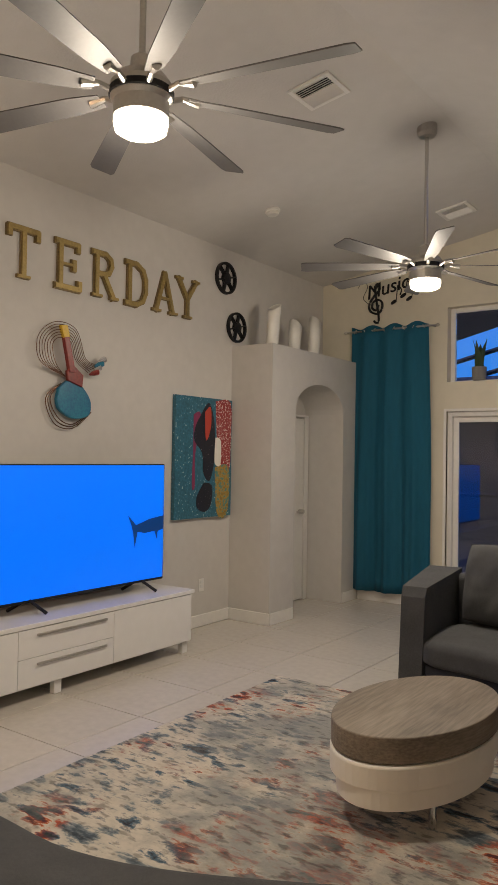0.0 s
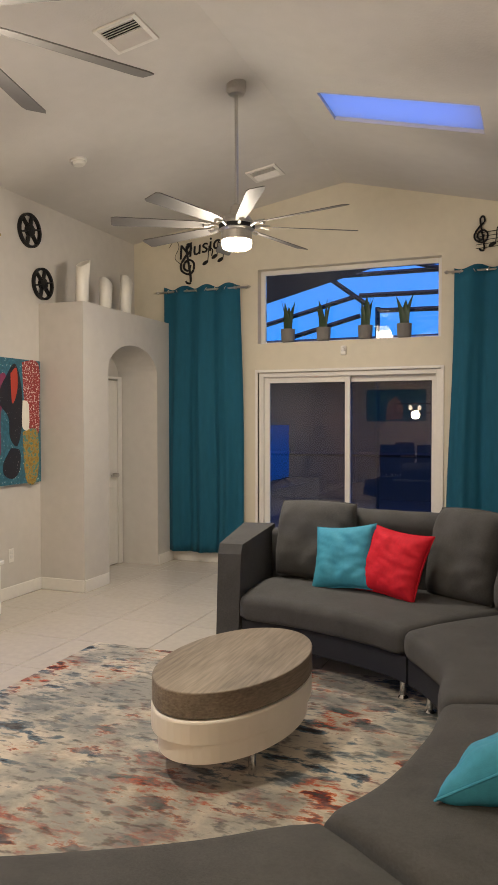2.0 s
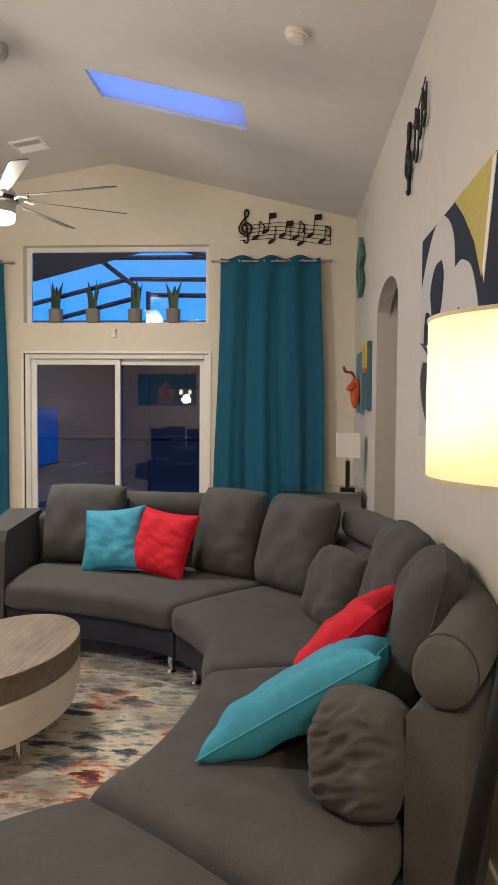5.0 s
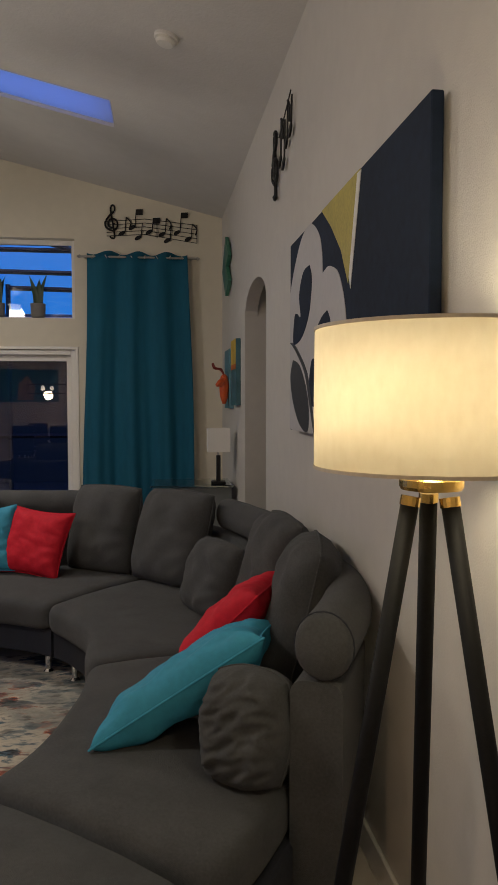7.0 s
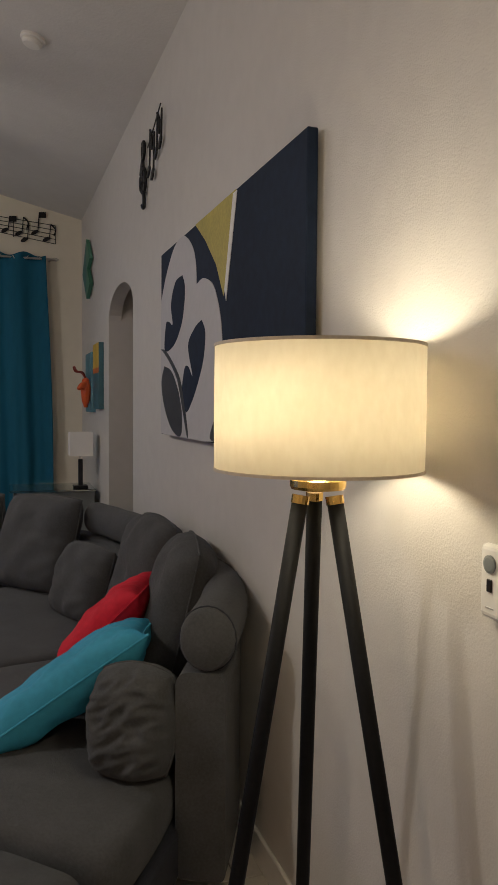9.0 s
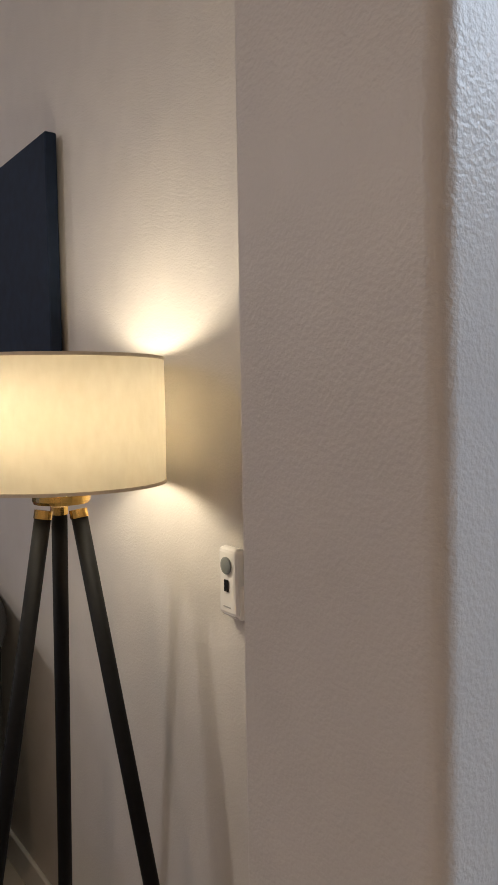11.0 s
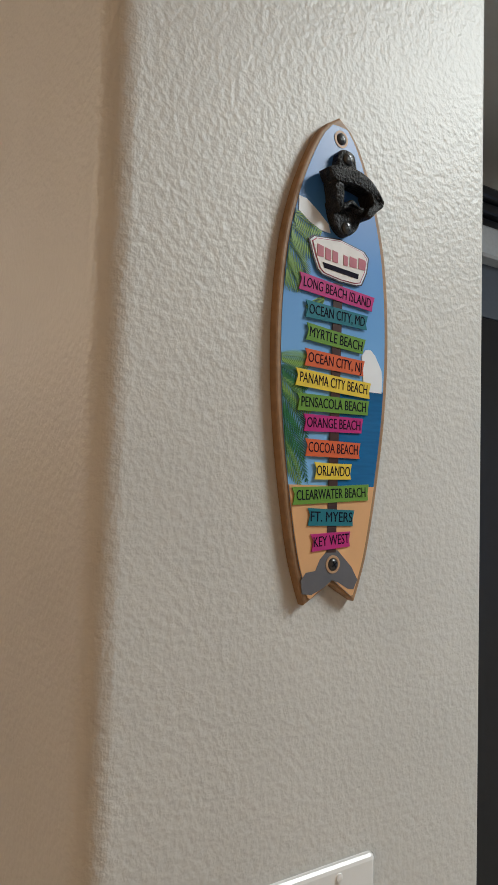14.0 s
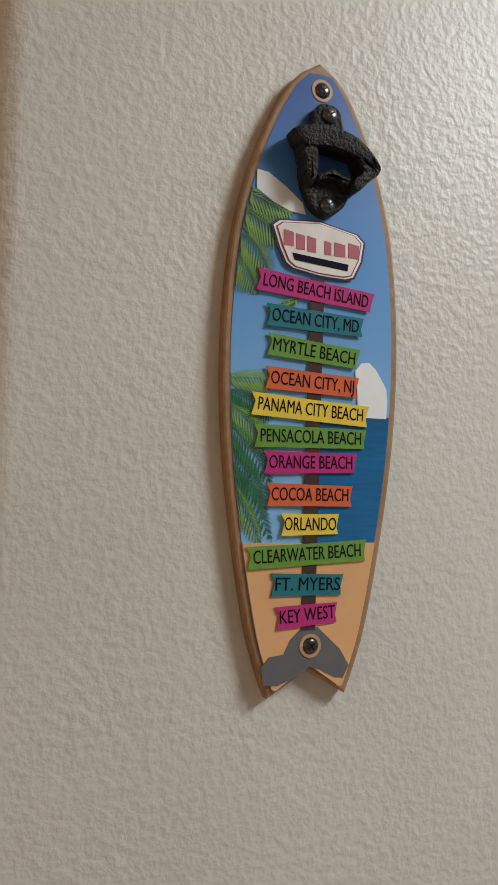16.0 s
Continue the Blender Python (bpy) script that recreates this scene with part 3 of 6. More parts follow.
# gold letters
STROKES = {
    "Y": [[(0, 1), (0.36, 0.48), (0.36, 0)], [(0.72, 1), (0.36, 0.48)], [(-0.1, 1), (0.14, 1)], [(0.58, 1), (0.82, 1)], [(0.22, 0), (0.5, 0)]],
    "E": [[(0.12, 0), (0.12, 1)], [(0, 1), (0.62, 1), (0.62, 0.86)], [(0.12, 0.52), (0.5, 0.52)], [(0.5, 0.42), (0.5, 0.62)], [(0, 0), (0.66, 0), (0.66, 0.16)]],
    "S": [[(0.56, 0.8), (0.5, 0.95), (0.3, 1), (0.1, 0.93), (0.05, 0.75), (0.15, 0.6), (0.42, 0.46), (0.58, 0.3), (0.55, 0.1), (0.32, 0), (0.1, 0.05), (0.03, 0.22)]],
    "T": [[(0.36, 0), (0.36, 1)], [(0, 0.84), (0.0, 1), (0.72, 1), (0.72, 0.84)], [(0.22, 0), (0.5, 0)]],
    "R": [[(0.12, 0), (0.12, 1)], [(0, 1), (0.4, 1), (0.55, 0.9), (0.58, 0.74), (0.5, 0.58), (0.38, 0.52), (0.12, 0.52)], [(0.34, 0.52), (0.66, 0)], [(0, 0), (0.26, 0)], [(0.56, 0), (0.78, 0)]],
    "D": [[(0.12, 0), (0.12, 1)], [(0, 1), (0.36, 1), (0.58, 0.88), (0.68, 0.66), (0.68, 0.34), (0.58, 0.12), (0.36, 0), (0, 0)]],
    "A": [[(0.06, 0), (0.38, 1)], [(0.38, 1), (0.7, 0)], [(0.18, 0.34), (0.6, 0.34)], [(-0.06, 0), (0.2, 0)], [(0.56, 0), (0.84, 0)]],
}


def ribbon(pts, w, m, t, bm):
    for i, ((ax, ay), (bx, by)) in enumerate(zip(pts, pts[1:])):
        t += 0.0005
        d = Vector((bx - ax, by - ay)).normalized() * w / 2
        p = Vector((-d.y, d.x))
        a, b = Vector((ax, ay)) - d * 0.6, Vector((bx, by)) + d * 0.6
        slab([tuple(a - p), tuple(b - p), tuple(b + p), tuple(a + p)], m, t, bm=bm)


def letter(ch, y, z, h):
    o = thing("wall_letter", (XL, y, z), "antique gold raised letter %s on the wall" % ch, "letter", "letters of the word on the wall")
    for nm, w, t, mt in (("back_plate", 0.050, 0.016, GOLDD), ("face", 0.036, 0.03, GOLD)):
        bm = bmesh.new()
        for si, s in enumerate(STROKES[ch]):
            serif = len(s) == 2 and s[0][1] == s[1][1]
            ribbon([(y + px * h, z + py * h) for px, py in s], w * (0.55 if serif else 1), wall_plane(XL + 0.002, 1), t + si * 0.0011 + (0.0015 if serif else 0), bm)
        bmesh.ops.recalc_face_normals(bm, faces=bm.faces)
        part(nm, bm, mt, o)


for ch, y in zip("YESTERDAY", (2.27, 2.63, 2.99, 3.43, 3.84, 4.20, 4.56, 4.90, 5.21)):
    letter(ch, y, 2.82, 0.335)

# film reels
for y, z, r in ((5.90, 3.29, 0.155), (6.085, 2.84, 0.148)):
    reel = thing("film_reel", (XL, y, z), "black metal film reel hung on the wall", "wall decoration", "film reels on the wall")
    rim = lathe([(r, 0), (r, 0.03), (r * 0.86, 0.03), (r * 0.86, 0)], (XL + 0.003, y, z), 36, Matrix.Rotation(radians(90), 4, "Y"), close=True)
    part("rim", rim, BLACK, reel)
    part("hub", lathe([(r * 0.36, 0), (r * 0.36, 0.034), (r * 0.1, 0.04)], (XL + 0.003, y, z), 20, Matrix.Rotation(radians(90), 4, "Y")), BLACK, reel)
    for k in range(6):
        a = radians(60 * k + 15)
        part("spoke", tube([(XL + 0.015, y + r * 0.3 * math.cos(a), z + r * 0.3 * math.sin(a)), (XL + 0.015, y + r * 0.9 * math.cos(a), z + r * 0.9 * math.sin(a))], [r * 0.2, r * 0.17], 8, rb=0.3), BLACK, reel)

# wire guitar wall sculpture
BLUEM = flat("blue_enamel", (0.02, 0.11, 0.24), 0.3, vary=0.5, scale=14, c2=(0.03, 0.25, 0.36))
REDM = flat("red_enamel", (0.22, 0.025, 0.02), 0.35, vary=0.4, scale=14)
YELM = flat("yellow_enamel", (0.65, 0.42, 0.03), 0.4, vary=0.2, scale=14)
WIRE = flat("copper_wire", (0.16, 0.08, 0.05), 0.35, vary=0.3)
WIRE.node_tree.nodes["Principled BSDF"].inputs["Metallic"].default_value = 0.8
gt = thing("guitar_sculpture", (XL, 3.98, 2.2), "coloured wire guitar sculpture in blue and red", "wall decoration")
WP = wall_plane(XL + 0.03, 1)
part("guitar_body", slab([tuple(p)[:2] for p in spline([(3.86, 2.06, 0), (3.96, 2.13, 0), (4.08, 2.09, 0), (4.17, 1.98, 0), (4.15, 1.87, 0), (4.0, 1.84, 0), (3.87, 1.9, 0), (3.84, 1.98, 0)], 5)], WP, 0.03, 0.008), BLUEM, gt, "blue guitar body")
part("upper_body", slab([(3.93, 2.12), (4.07, 2.08), (4.08, 2.17), (3.98, 2.24), (3.92, 2.19)], wall_plane(XL + 0.05, 1), 0.025, 0.006), REDM, gt)
part("neck", slab([(3.94, 2.18), (4.0, 2.18), (3.93, 2.45), (3.88, 2.44)], wall_plane(XL + 0.05, 1), 0.03, 0.006), REDM, gt, "red neck")
part("headstock", slab([(3.88, 2.43), (3.94, 2.44), (3.91, 2.53), (3.85, 2.52)], wall_plane(XL + 0.05, 1), 0.03, 0.006), YELM, gt, "yellow headstock")
for k in range(7):
    f = k / 6
    part("wire", tube(spline([(XL + 0.04, 3.93, 2.15), (XL + 0.06, 3.82 - 0.14 * f, 2.24), (XL + 0.06, 3.79 - 0.13 * f, 2.37 + 0.05 * f), (XL + 0.06, 3.85 - 0.04 * f, 2.43 + 0.11 * f), (XL + 0.06, 3.96 + 0.05 * f, 2.41 + 0.10 * f), (XL + 0.05, 4.02 + 0.10 * f, 2.28 + 0.02 * f), (XL + 0.05, 4.14 + 0.12 * f, 2.20 + 0.07 * f)], 6), 0.0028, 5), WIRE, gt)
for k in range(4):
    part("tuner", lathe([(0.008, -0.04), (0.02, 0.0), (0.026, 0.04)], (XL + 0.06, 4.19 + 0.025 * k, 2.20 + 0.035 * k), 8, Matrix.Rotation(radians(-70), 4, "X")), (REDM, CHROME, BLUEM, CHROME)[k], gt)
for k in range(3):
    part("wire", tube(spline([(XL + 0.03, 3.9, 2.1), (XL + 0.03, 3.80 - 0.02 * k, 1.98), (XL + 0.03, 3.88 - 0.02 * k, 1.84 - 0.02 * k), (XL + 0.03, 4.02, 1.80 - 0.015 * k), (XL + 0.03, 4.18 + 0.01 * k, 1.9)], 6), 0.004, 5), WIRE, gt)


def splatter(name, base, spot, scale, lo=0.6):
    m = bpy.data.materials.new(name)
    m.use_nodes = True
    n, l = m.node_tree.nodes, m.node_tree.links
    b = n["Principled BSDF"]
    b.inputs["Roughness"].default_value = 0.45
    co, nz, r = n.new("ShaderNodeTexCoord"), n.new("ShaderNodeTexNoise"), n.new("ShaderNodeValToRGB")
    nz.inputs["Scale"].default_value, nz.inputs["Detail"].default_value = scale, 3
    l.new(co.outputs["Object"], nz.inputs[0])
    e = r.color_ramp.elements
    e.new(0.5)
    for i, (p, c) in enumerate(((0.35, tuple(v * 0.6 for v in base)), (lo - 0.02, base), (lo, spot))):
        e[i].position, e[i].color = p, (*c, 1)
    l.new(nz.outputs["Fac"], r.inputs[0])
    l.new(r.outputs[0], b.inputs["Base Color"])
    return m


TEALP = splatter("teal_paint", (0.035, 0.17, 0.25), (0.5, 0.55, 0.5), 45, 0.68)
REDP = splatter("red_paint", (0.36, 0.035, 0.04), (0.75, 0.7, 0.66), 60, 0.60)
GOLDP = splatter("gold_paint", (0.40, 0.26, 0.05), (0.10, 0.22, 0.18), 35, 0.56)
DARKP = splatter("dark_paint", (0.012, 0.014, 0.026), (0.35, 0.3, 0.3), 70, 0.70)
pc = thing("canvas_painting", (XL, 5.58, 1.56), "teal canvas painting with splattered dark and red shapes", "painting")
part("canvas", box(XL + 0.002, 5.175, 1.007, XL + 0.042, 6.0, 2.115, 0.004), TEALP, pc)


def blob(pts, x, t=0.002):
    return slab([tuple(p)[:2] for p in spline([(*p, 0) for p in pts] + [(*pts[0], 0)], 5)[:-1]], wall_plane(x, 1), t)


part("paint_patch", blob([(5.74, 2.09), (5.97, 2.09), (5.98, 1.7), (5.96, 1.45), (5.80, 1.5), (5.76, 1.8)], XL + 0.042), REDP, pc, "speckled red paint")
part("paint_patch", blob([(5.74, 1.47), (5.95, 1.47), (5.94, 1.04), (5.78, 1.04)], XL + 0.0421), GOLDP, pc, "gold paint")
part("paint_patch", blob([(5.52, 1.95), (5.64, 2.07), (5.72, 1.9), (5.74, 1.6), (5.67, 1.35), (5.57, 1.42), (5.55, 1.6), (5.43, 1.72), (5.45, 1.85)], XL + 0.0428), DARKP, pc, "black paint")
part("paint_patch", blob([(5.58, 1.33), (5.70, 1.3), (5.69, 1.13), (5.60, 1.06), (5.49, 1.1), (5.48, 1.2)], XL + 0.0428), DARKP, pc)
part("paint_patch", blob([(5.58, 1.98), (5.66, 2.03), (5.67, 1.85), (5.60, 1.72)], XL + 0.0450), flat("vermilion_paint", (0.45, 0.05, 0.03)), pc)
part("paint_patch", blob([(5.74, 1.75), (5.82, 1.72), (5.82, 1.5), (5.74, 1.5), (5.73, 1.6)], XL + 0.0455), CERAM, pc, "white paint")
part("paint_patch", blob([(5.42, 1.95), (5.50, 1.98), (5.52, 1.9), (5.45, 1.6), (5.45, 1.3), (5.41, 1.3), (5.42, 1.6)], XL + 0.0424), flat("plum_paint", (0.22, 0.03, 0.09)), pc)

# white vases on the ledge
for y, h, tilt in ((6.22, 0.38, 1), (6.62, 0.27, -1), (7.0, 0.36, -1)):
    v = lathe([(0.055, 0), (0.07, 0.03), (0.072, h * 0.6), (0.075, h), (0.065, h), (0.06, 0.04)], (-3.68, y, NZ), 20)
    for q in v.verts:
        if q.co.z > NZ + h * 0.7:
            q.co.z += tilt * (q.co.y - y) * 0.6
        q.co.x = -3.68 + (q.co.x + 3.68) * 0.8 + (q.co.z - NZ) * 0.05
    tagged(part("vase", v, CERAM, smooth=True), "white ceramic vase with a slanted mouth on the ledge", "vase", "white vases on the ledge")


# curtains
def curtain(x0, x1, xb0, xb1, zb, phase):
    y, zt = YF - 0.10, 3.03
    c = thing("curtain", ((x0 + x1) / 2, y, zt), "long teal grommet curtain hanging on a metal rod", "curtain", "teal curtains")
    bm = bmesh.new()
    nx, nz = 90, 24
    g = []
    for j in range(nz + 1):
        f = j / nz
        z = zt + (zb - zt) * f
        row = []
        for i in range(nx + 1):
            s = i / nx
            amp = 0.022 + 0.012 * f
            yy = y + amp * math.sin(2 * math.pi * 3.4 * s + phase) + 0.012 * f * math.sin(2 * math.pi * 9.3 * s + 2 * phase)
            xx = (x0 + (x1 - x0) * s) * (1 - f) + (xb0 + (xb1 - xb0) * s) * f + 0.01 * math.sin(6 * f + 5 * s)
            row.append(bm.verts.new((xx, yy, z + (0.02 * math.cos(2 * math.pi * 3.4 * s + phase) if j == 0 else 0))))
        g.append(row)
    for j in range(nz):
        for i in range(nx):
            bm.faces.new((g[j][i], g[j][i + 1], g[j + 1][i + 1], g[j + 1][i]))
    cl = part("cloth", bm, CURT, c, smooth=True)
    so = cl.modifiers.new("thickness", "SOLIDIFY")
    so.thickness = 0.003
    part("rod", tube([(x0 - 0.06, y, zt - 0.04), (x1 + 0.08, y, zt - 0.04)], 0.011, 10), NICKEL, c, "brushed metal curtain rod")
    for x in (x0 - 0.07, x1 + 0.09):
        part("finial", lathe([(0.005, -0.025), (0.02, 0), (0.005, 0.025)], (x, y, zt - 0.04), 12, Matrix.Rotation(radians(90), 4, "Y")), NICKEL, c)
    for x in (x0 - 0.02, x1 + 0.03):
        part("bracket", tube([(x, y, zt - 0.04), (x, YF, zt - 0.04)], 0.007, 6), NICKEL, c)
    for k in range(8):
        s = (k + 0.5) / 8
        part("grommet", lathe([(0.028, -0.004), (0.028, 0.004), (0.02, 0.004), (0.02, -0.004)], (x0 + (x1 - x0) * s, y, zt - 0.04), 14, Matrix.Rotation(radians(60 if k % 2 else 120), 4, "Y"), close=True), CHROME, c)


curtain(-3.60, -2.68, -3.66, -2.64, 0.12, 0.4)
curtain(-0.47, 0.53, -0.54, 0.60, 0.10, 1.7)


def hang_east(ob, y0, z0, y, z, k):
    """Moves a thing made against the line x = XR to its place on the askew side wall."""
    m = Matrix.Translation((east_x(y), y, z)) @ Matrix.Rotation(SKEW, 4, "Z") @ Matrix.Scale(k, 4) @ Matrix.Translation((-XR, -y0, -z0))
    ob.matrix_basis = m @ ob.matrix_basis


# music decorations
def clef(px, pz, s):
    return spline([(px + s * a, pz + s * b, 0) for a, b in ((0.05, 0.1), (-0.02, -0.05), (-0.14, 0.02), (-0.12, 0.17), (0.02, 0.24), (0.15, 0.15), (0.14, -0.05), (0.0, -0.15), (-0.2, -0.06), (-0.24, 0.12), (-0.1, 0.34), (0.06, 0.5), (0.05, 0.66), (-0.03, 0.66), (-0.06, 0.5), (0.06, -0.3), (-0.02, -0.4), (-0.09, -0.34))], 6)


def music(frame_m, items, lines, label, s=0.28):
    at = frame_m @ Vector((items[0][0], items[0][1], 0))
    o = thing("music_wall_art", at, label, "wall decoration", "music decorations")

    def w(p):
        return frame_m @ Vector((p[0], p[1], 0.018))
    for k in items:
        x, z = k[0], k[1]
        if k[2] == "clef":
            part("clef", tube([w(p) for p in clef(x, z, k[3])], 0.009 * k[3] / 0.28, 6), BLACK, o)
        else:
            h = k[3]
            nb = slab([(x + 0.032 * math.cos(a) + 0.01 * math.sin(a), z + 0.024 * math.sin(a) + 0.008 * math.cos(a)) for a in [2 * math.pi * i / 14 for i in range(14)]], frame_m @ Matrix.Translation((0, 0, 0.012)), 0.01)
            tube([w((x + 0.03, z)), w((x + 0.045, z + h))], 0.005, 6, bm=nb)
            if k[2] == "flag":
                tube([w(p) for p in spline([(x + 0.045, z + h, 0), (x + 0.09, z + h - 0.05, 0), (x + 0.075, z + h - 0.11, 0)], 4)], 0.007, 6, bm=nb)
            if k[2] == "beam":
                slab([(x + 0.04, z + h), (x + 0.11, z + h + 0.005), (x + 0.11, z + h - 0.05), (x + 0.04, z + h - 0.055)], frame_m @ Matrix.Translation((0, 0, 0.012)), 0.01, bm=nb)
            part("note", nb, BLACK, o)
    for a in lines:
        part("stave_line", tube([w(p) for p in a], 0.0035, 5), BLACK, o)
    return o


FW = Matrix(((1, 0, 0, 0), (0, 0, -1, YF), (0, 1, 0, 0), (0, 0, 0, 1)))
st = [[(-0.28, 3.21 + 0.036 * k), (0.1, 3.235 + 0.038 * k), (0.62, 3.16 + 0.045 * k)] for k in range(5)] + [[(0.62, 3.16), (0.62, 3.34)], [(0.22, 3.2), (0.22, 3.40)]]
music(FW, [(-0.22, 3.31, "clef", 0.30), (-0.13, 3.24, "flag", 0.16), (-0.03, 3.30, "beam", 0.18), (0.03, 3.20, "note", 0.15), (0.14, 3.26, "beam", 0.14), (0.27, 3.24, "flag", 0.16), (0.32, 3.18, "note", 0.15), (0.42, 3.26, "beam", 0.20), (0.53, 3.20, "flag", 0.15)], st, "black metal stave with treble clef and notes")
mz = music(FW, [(-3.33, 3.25, "clef", 0.40), (-3.13, 3.30, "flag", 0.18), (-3.02, 3.36, "flag", 0.16), (-2.95, 3.32, "note", 0.12)],
           [[tuple(p)[:2] for p in spline([(-3.57, 3.5, 0), (-3.5, 3.58, 0), (-3.45, 3.5, 0), (-3.5, 3.38, 0), (-3.42, 3.3, 0)], 5)]], "black metal music word with treble clef and notes")


def words(txt, size, m, depth, name, material, parent, label=""):
    cu = bpy.data.curves.new(name, "FONT")
    cu.body, cu.size, cu.extrude, cu.align_x, cu.align_y = txt, size, depth, "CENTER", "CENTER"
    cu.resolution_u = 3
    tmp = new("tmp", cu)
    me = bpy.data.meshes.new_from_object(tmp)
    bpy.data.objects.remove(tmp)
    bm = bmesh.new()
    bm.from_mesh(me)
    bmesh.ops.transform(bm, matrix=m, verts=bm.verts)
    return part(name, bm, material, parent, label)


words("Music", 0.22, FW @ Matrix.Translation((-3.2, 3.47, 0.015)) @ Matrix.Rotation(0.18, 4, "Z") @ Matrix(((1, 0.25, 0, 0), (0, 1, 0, 0), (0, 0, 1, 0), (0, 0, 0, 1))), 0.006, "lettering", BLACK, mz)
EWM = Matrix(((0, 0, -1, XR), (-1, 0, 0, 0), (0, 1, 0, 0), (0, 0, 0, 1)))
ew = music(EWM @ Matrix.Translation((0.12, -0.04, 0)), [(-4.22, 2.80, "clef", 0.32), (-4.08, 2.82, "flag", 0.2), (-3.98, 2.78, "note", 0.2), (-3.90, 2.86, "flag", 0.18), (-3.80, 2.88, "note", 0.15)], [[(-4.1, 2.95), (-3.95, 3.0), (-3.78, 3.06)]], "black metal treble clef and notes on the wall")
hang_east(ew, 4.1, 2.76, 4.407, 2.851, 1.076)

# motion sensor and ceiling things
se = thing("motion_sensor", (-1.57, YF, 2.29), "small white motion sensor above the door", "sensor")
part("housing", box(-1.605, YF - 0.035, 2.24, -1.545, YF, 2.335, 0.012, 3), TRIM, se)
part("lens", lathe([(0.022, 0), (0.018, 0.012), (0.008, 0.016)], (-1.575, YF - 0.034, 2.295), 16, Matrix.Rotation(radians(90), 4, "X")), WHITEG, se)


def on_slope(x, y, drop=0.0):
    s = (ZT - ZL) / (RIDGE - XL) if x < RIDGE else -(ZT - ZR) / (XR - RIDGE)
    return Matrix.Translation((x, y, roof_z(x) - drop)) @ Matrix.Rotation(-math.atan(s), 4, "Y")


for x, y in ((-3.25, 5.55), (0.3, 4.35)):
    d = thing("smoke_detector", (x, y, roof_z(x)), "round white smoke detector on the ceiling", "smoke detector", "smoke detectors")
    part("base", lathe([(0.068, 0.0), (0.068, -0.015), (0.06, -0.018)], (0, 0, 0), 24, on_slope(x, y)), TRIM, d)
    part("cover", lathe([(0.055, -0.018), (0.055, -0.032), (0.045, -0.045), (0.02, -0.047)], (0, 0, 0), 24, on_slope(x, y)), CERAM, d)
for x, y in ((-2.06, 4.3), (-2.13, 6.96)):
    m = on_slope(x, y) @ Matrix.Diagonal((0.78, 0.78, 1, 1))
    d = thing("ceiling_vent", (x, y, roof_z(x)), "white slatted air vent in the ceiling", "vent", "ceiling vents")
    b = box(-0.15, -0.15, -0.006, 0.15, 0.15, 0.0)
    bmesh.ops.transform(b, matrix=m, verts=b.verts)
    part("backing", b, BLACK, d)
    for a in ((-0.19, -0.19, -0.15, 0.19), (0.15, -0.19, 0.19, 0.19), (-0.15, -0.19, 0.15, -0.15), (-0.15, 0.15, 0.15, 0.19)):
        b = box(a[0], a[1], -0.016, a[2], a[3], 0, 0.003, 1)
        bmesh.ops.transform(b, matrix=m, verts=b.verts)
        part("frame", b, TRIM, d)
    for k in range(11):
        v = -0.14 + 0.028 * k
        b = box(-0.15, -0.009, -0.003, 0.15, 0.009, 0.0)
        bmesh.ops.transform(b, matrix=m @ Matrix.Translation((0, v, -0.010)) @ Matrix.Rotation(radians(40 if k < 5 else -40), 4, "X"), verts=b.verts)
        part("slat", b, TRIM, d)


# ceiling fans
def fan(x, y, zl, phase):
    zc = roof_z(x)
    f = thing("ceiling_fan", (x, y, zc), "brushed nickel ceiling fan with lit lens and many blades", "ceiling fan", "ceiling fans")
    part("canopy", lathe([(0.072, 0.02), (0.072, -0.05), (0.055, -0.075), (0.015, -0.08)], (x, y, zc), 28), NICKEL, f, smooth=False)
    zh = zl + 0.06
    part("downrod", rod((x, y, zc - 0.06), (x, y, zh + 0.16), 0.0135), NICKEL, f)
    part("motor", lathe([(0.02, 0.26), (0.045, 0.24), (0.05, 0.18), (0.10, 0.165), (0.125, 0.13), (0.125, 0.075), (0.112, 0.06), (0.112, 0.0)], (x, y, zh), 36), NICKEL, f)
    part("band", lathe([(0.128, 0.11), (0.131, 0.105), (0.131, 0.085), (0.128, 0.08)], (x, y, zh), 36), BLACK, f)
    part("lens", lathe([(0.108, 0.0), (0.11, -0.02), (0.104, -0.05), (0.085, -0.062), (0.02, -0.066)], (x, y, zh), 36), GLOW, f, "lit frosted lens", True).visible_shadow = False
    for k in range(8):
        a = radians(45 * k + phase)
        m = Matrix.Translation((x, y, zh + 0.09)) @ Matrix.Rotation(a, 4, "Z")
        arm = tube([(0.11, 0, 0), (0.17, 0, 0.02), (0.24, 0, 0.01)], [0.014, 0.012, 0.02], 8)
        bmesh.ops.transform(arm, matrix=m, verts=arm.verts)
        ar = part("blade_arm", arm, NICKEL, f)
        bl = slab([(0.19, -0.035), (0.32, -0.05), (0.86, -0.062), (0.89, -0.05), (0.89, 0.05), (0.86, 0.062), (0.32, 0.05), (0.19, 0.035)], m @ Matrix.Translation((0, 0, 0.012)) @ Matrix.Rotation(radians(14), 4, "X"), 0.006)
        part("blade", bl, BLADE, ar, "grey fan blade")


fan(*FAN1, 2.86, 12)
fan(*FAN2, 2.80, 30)

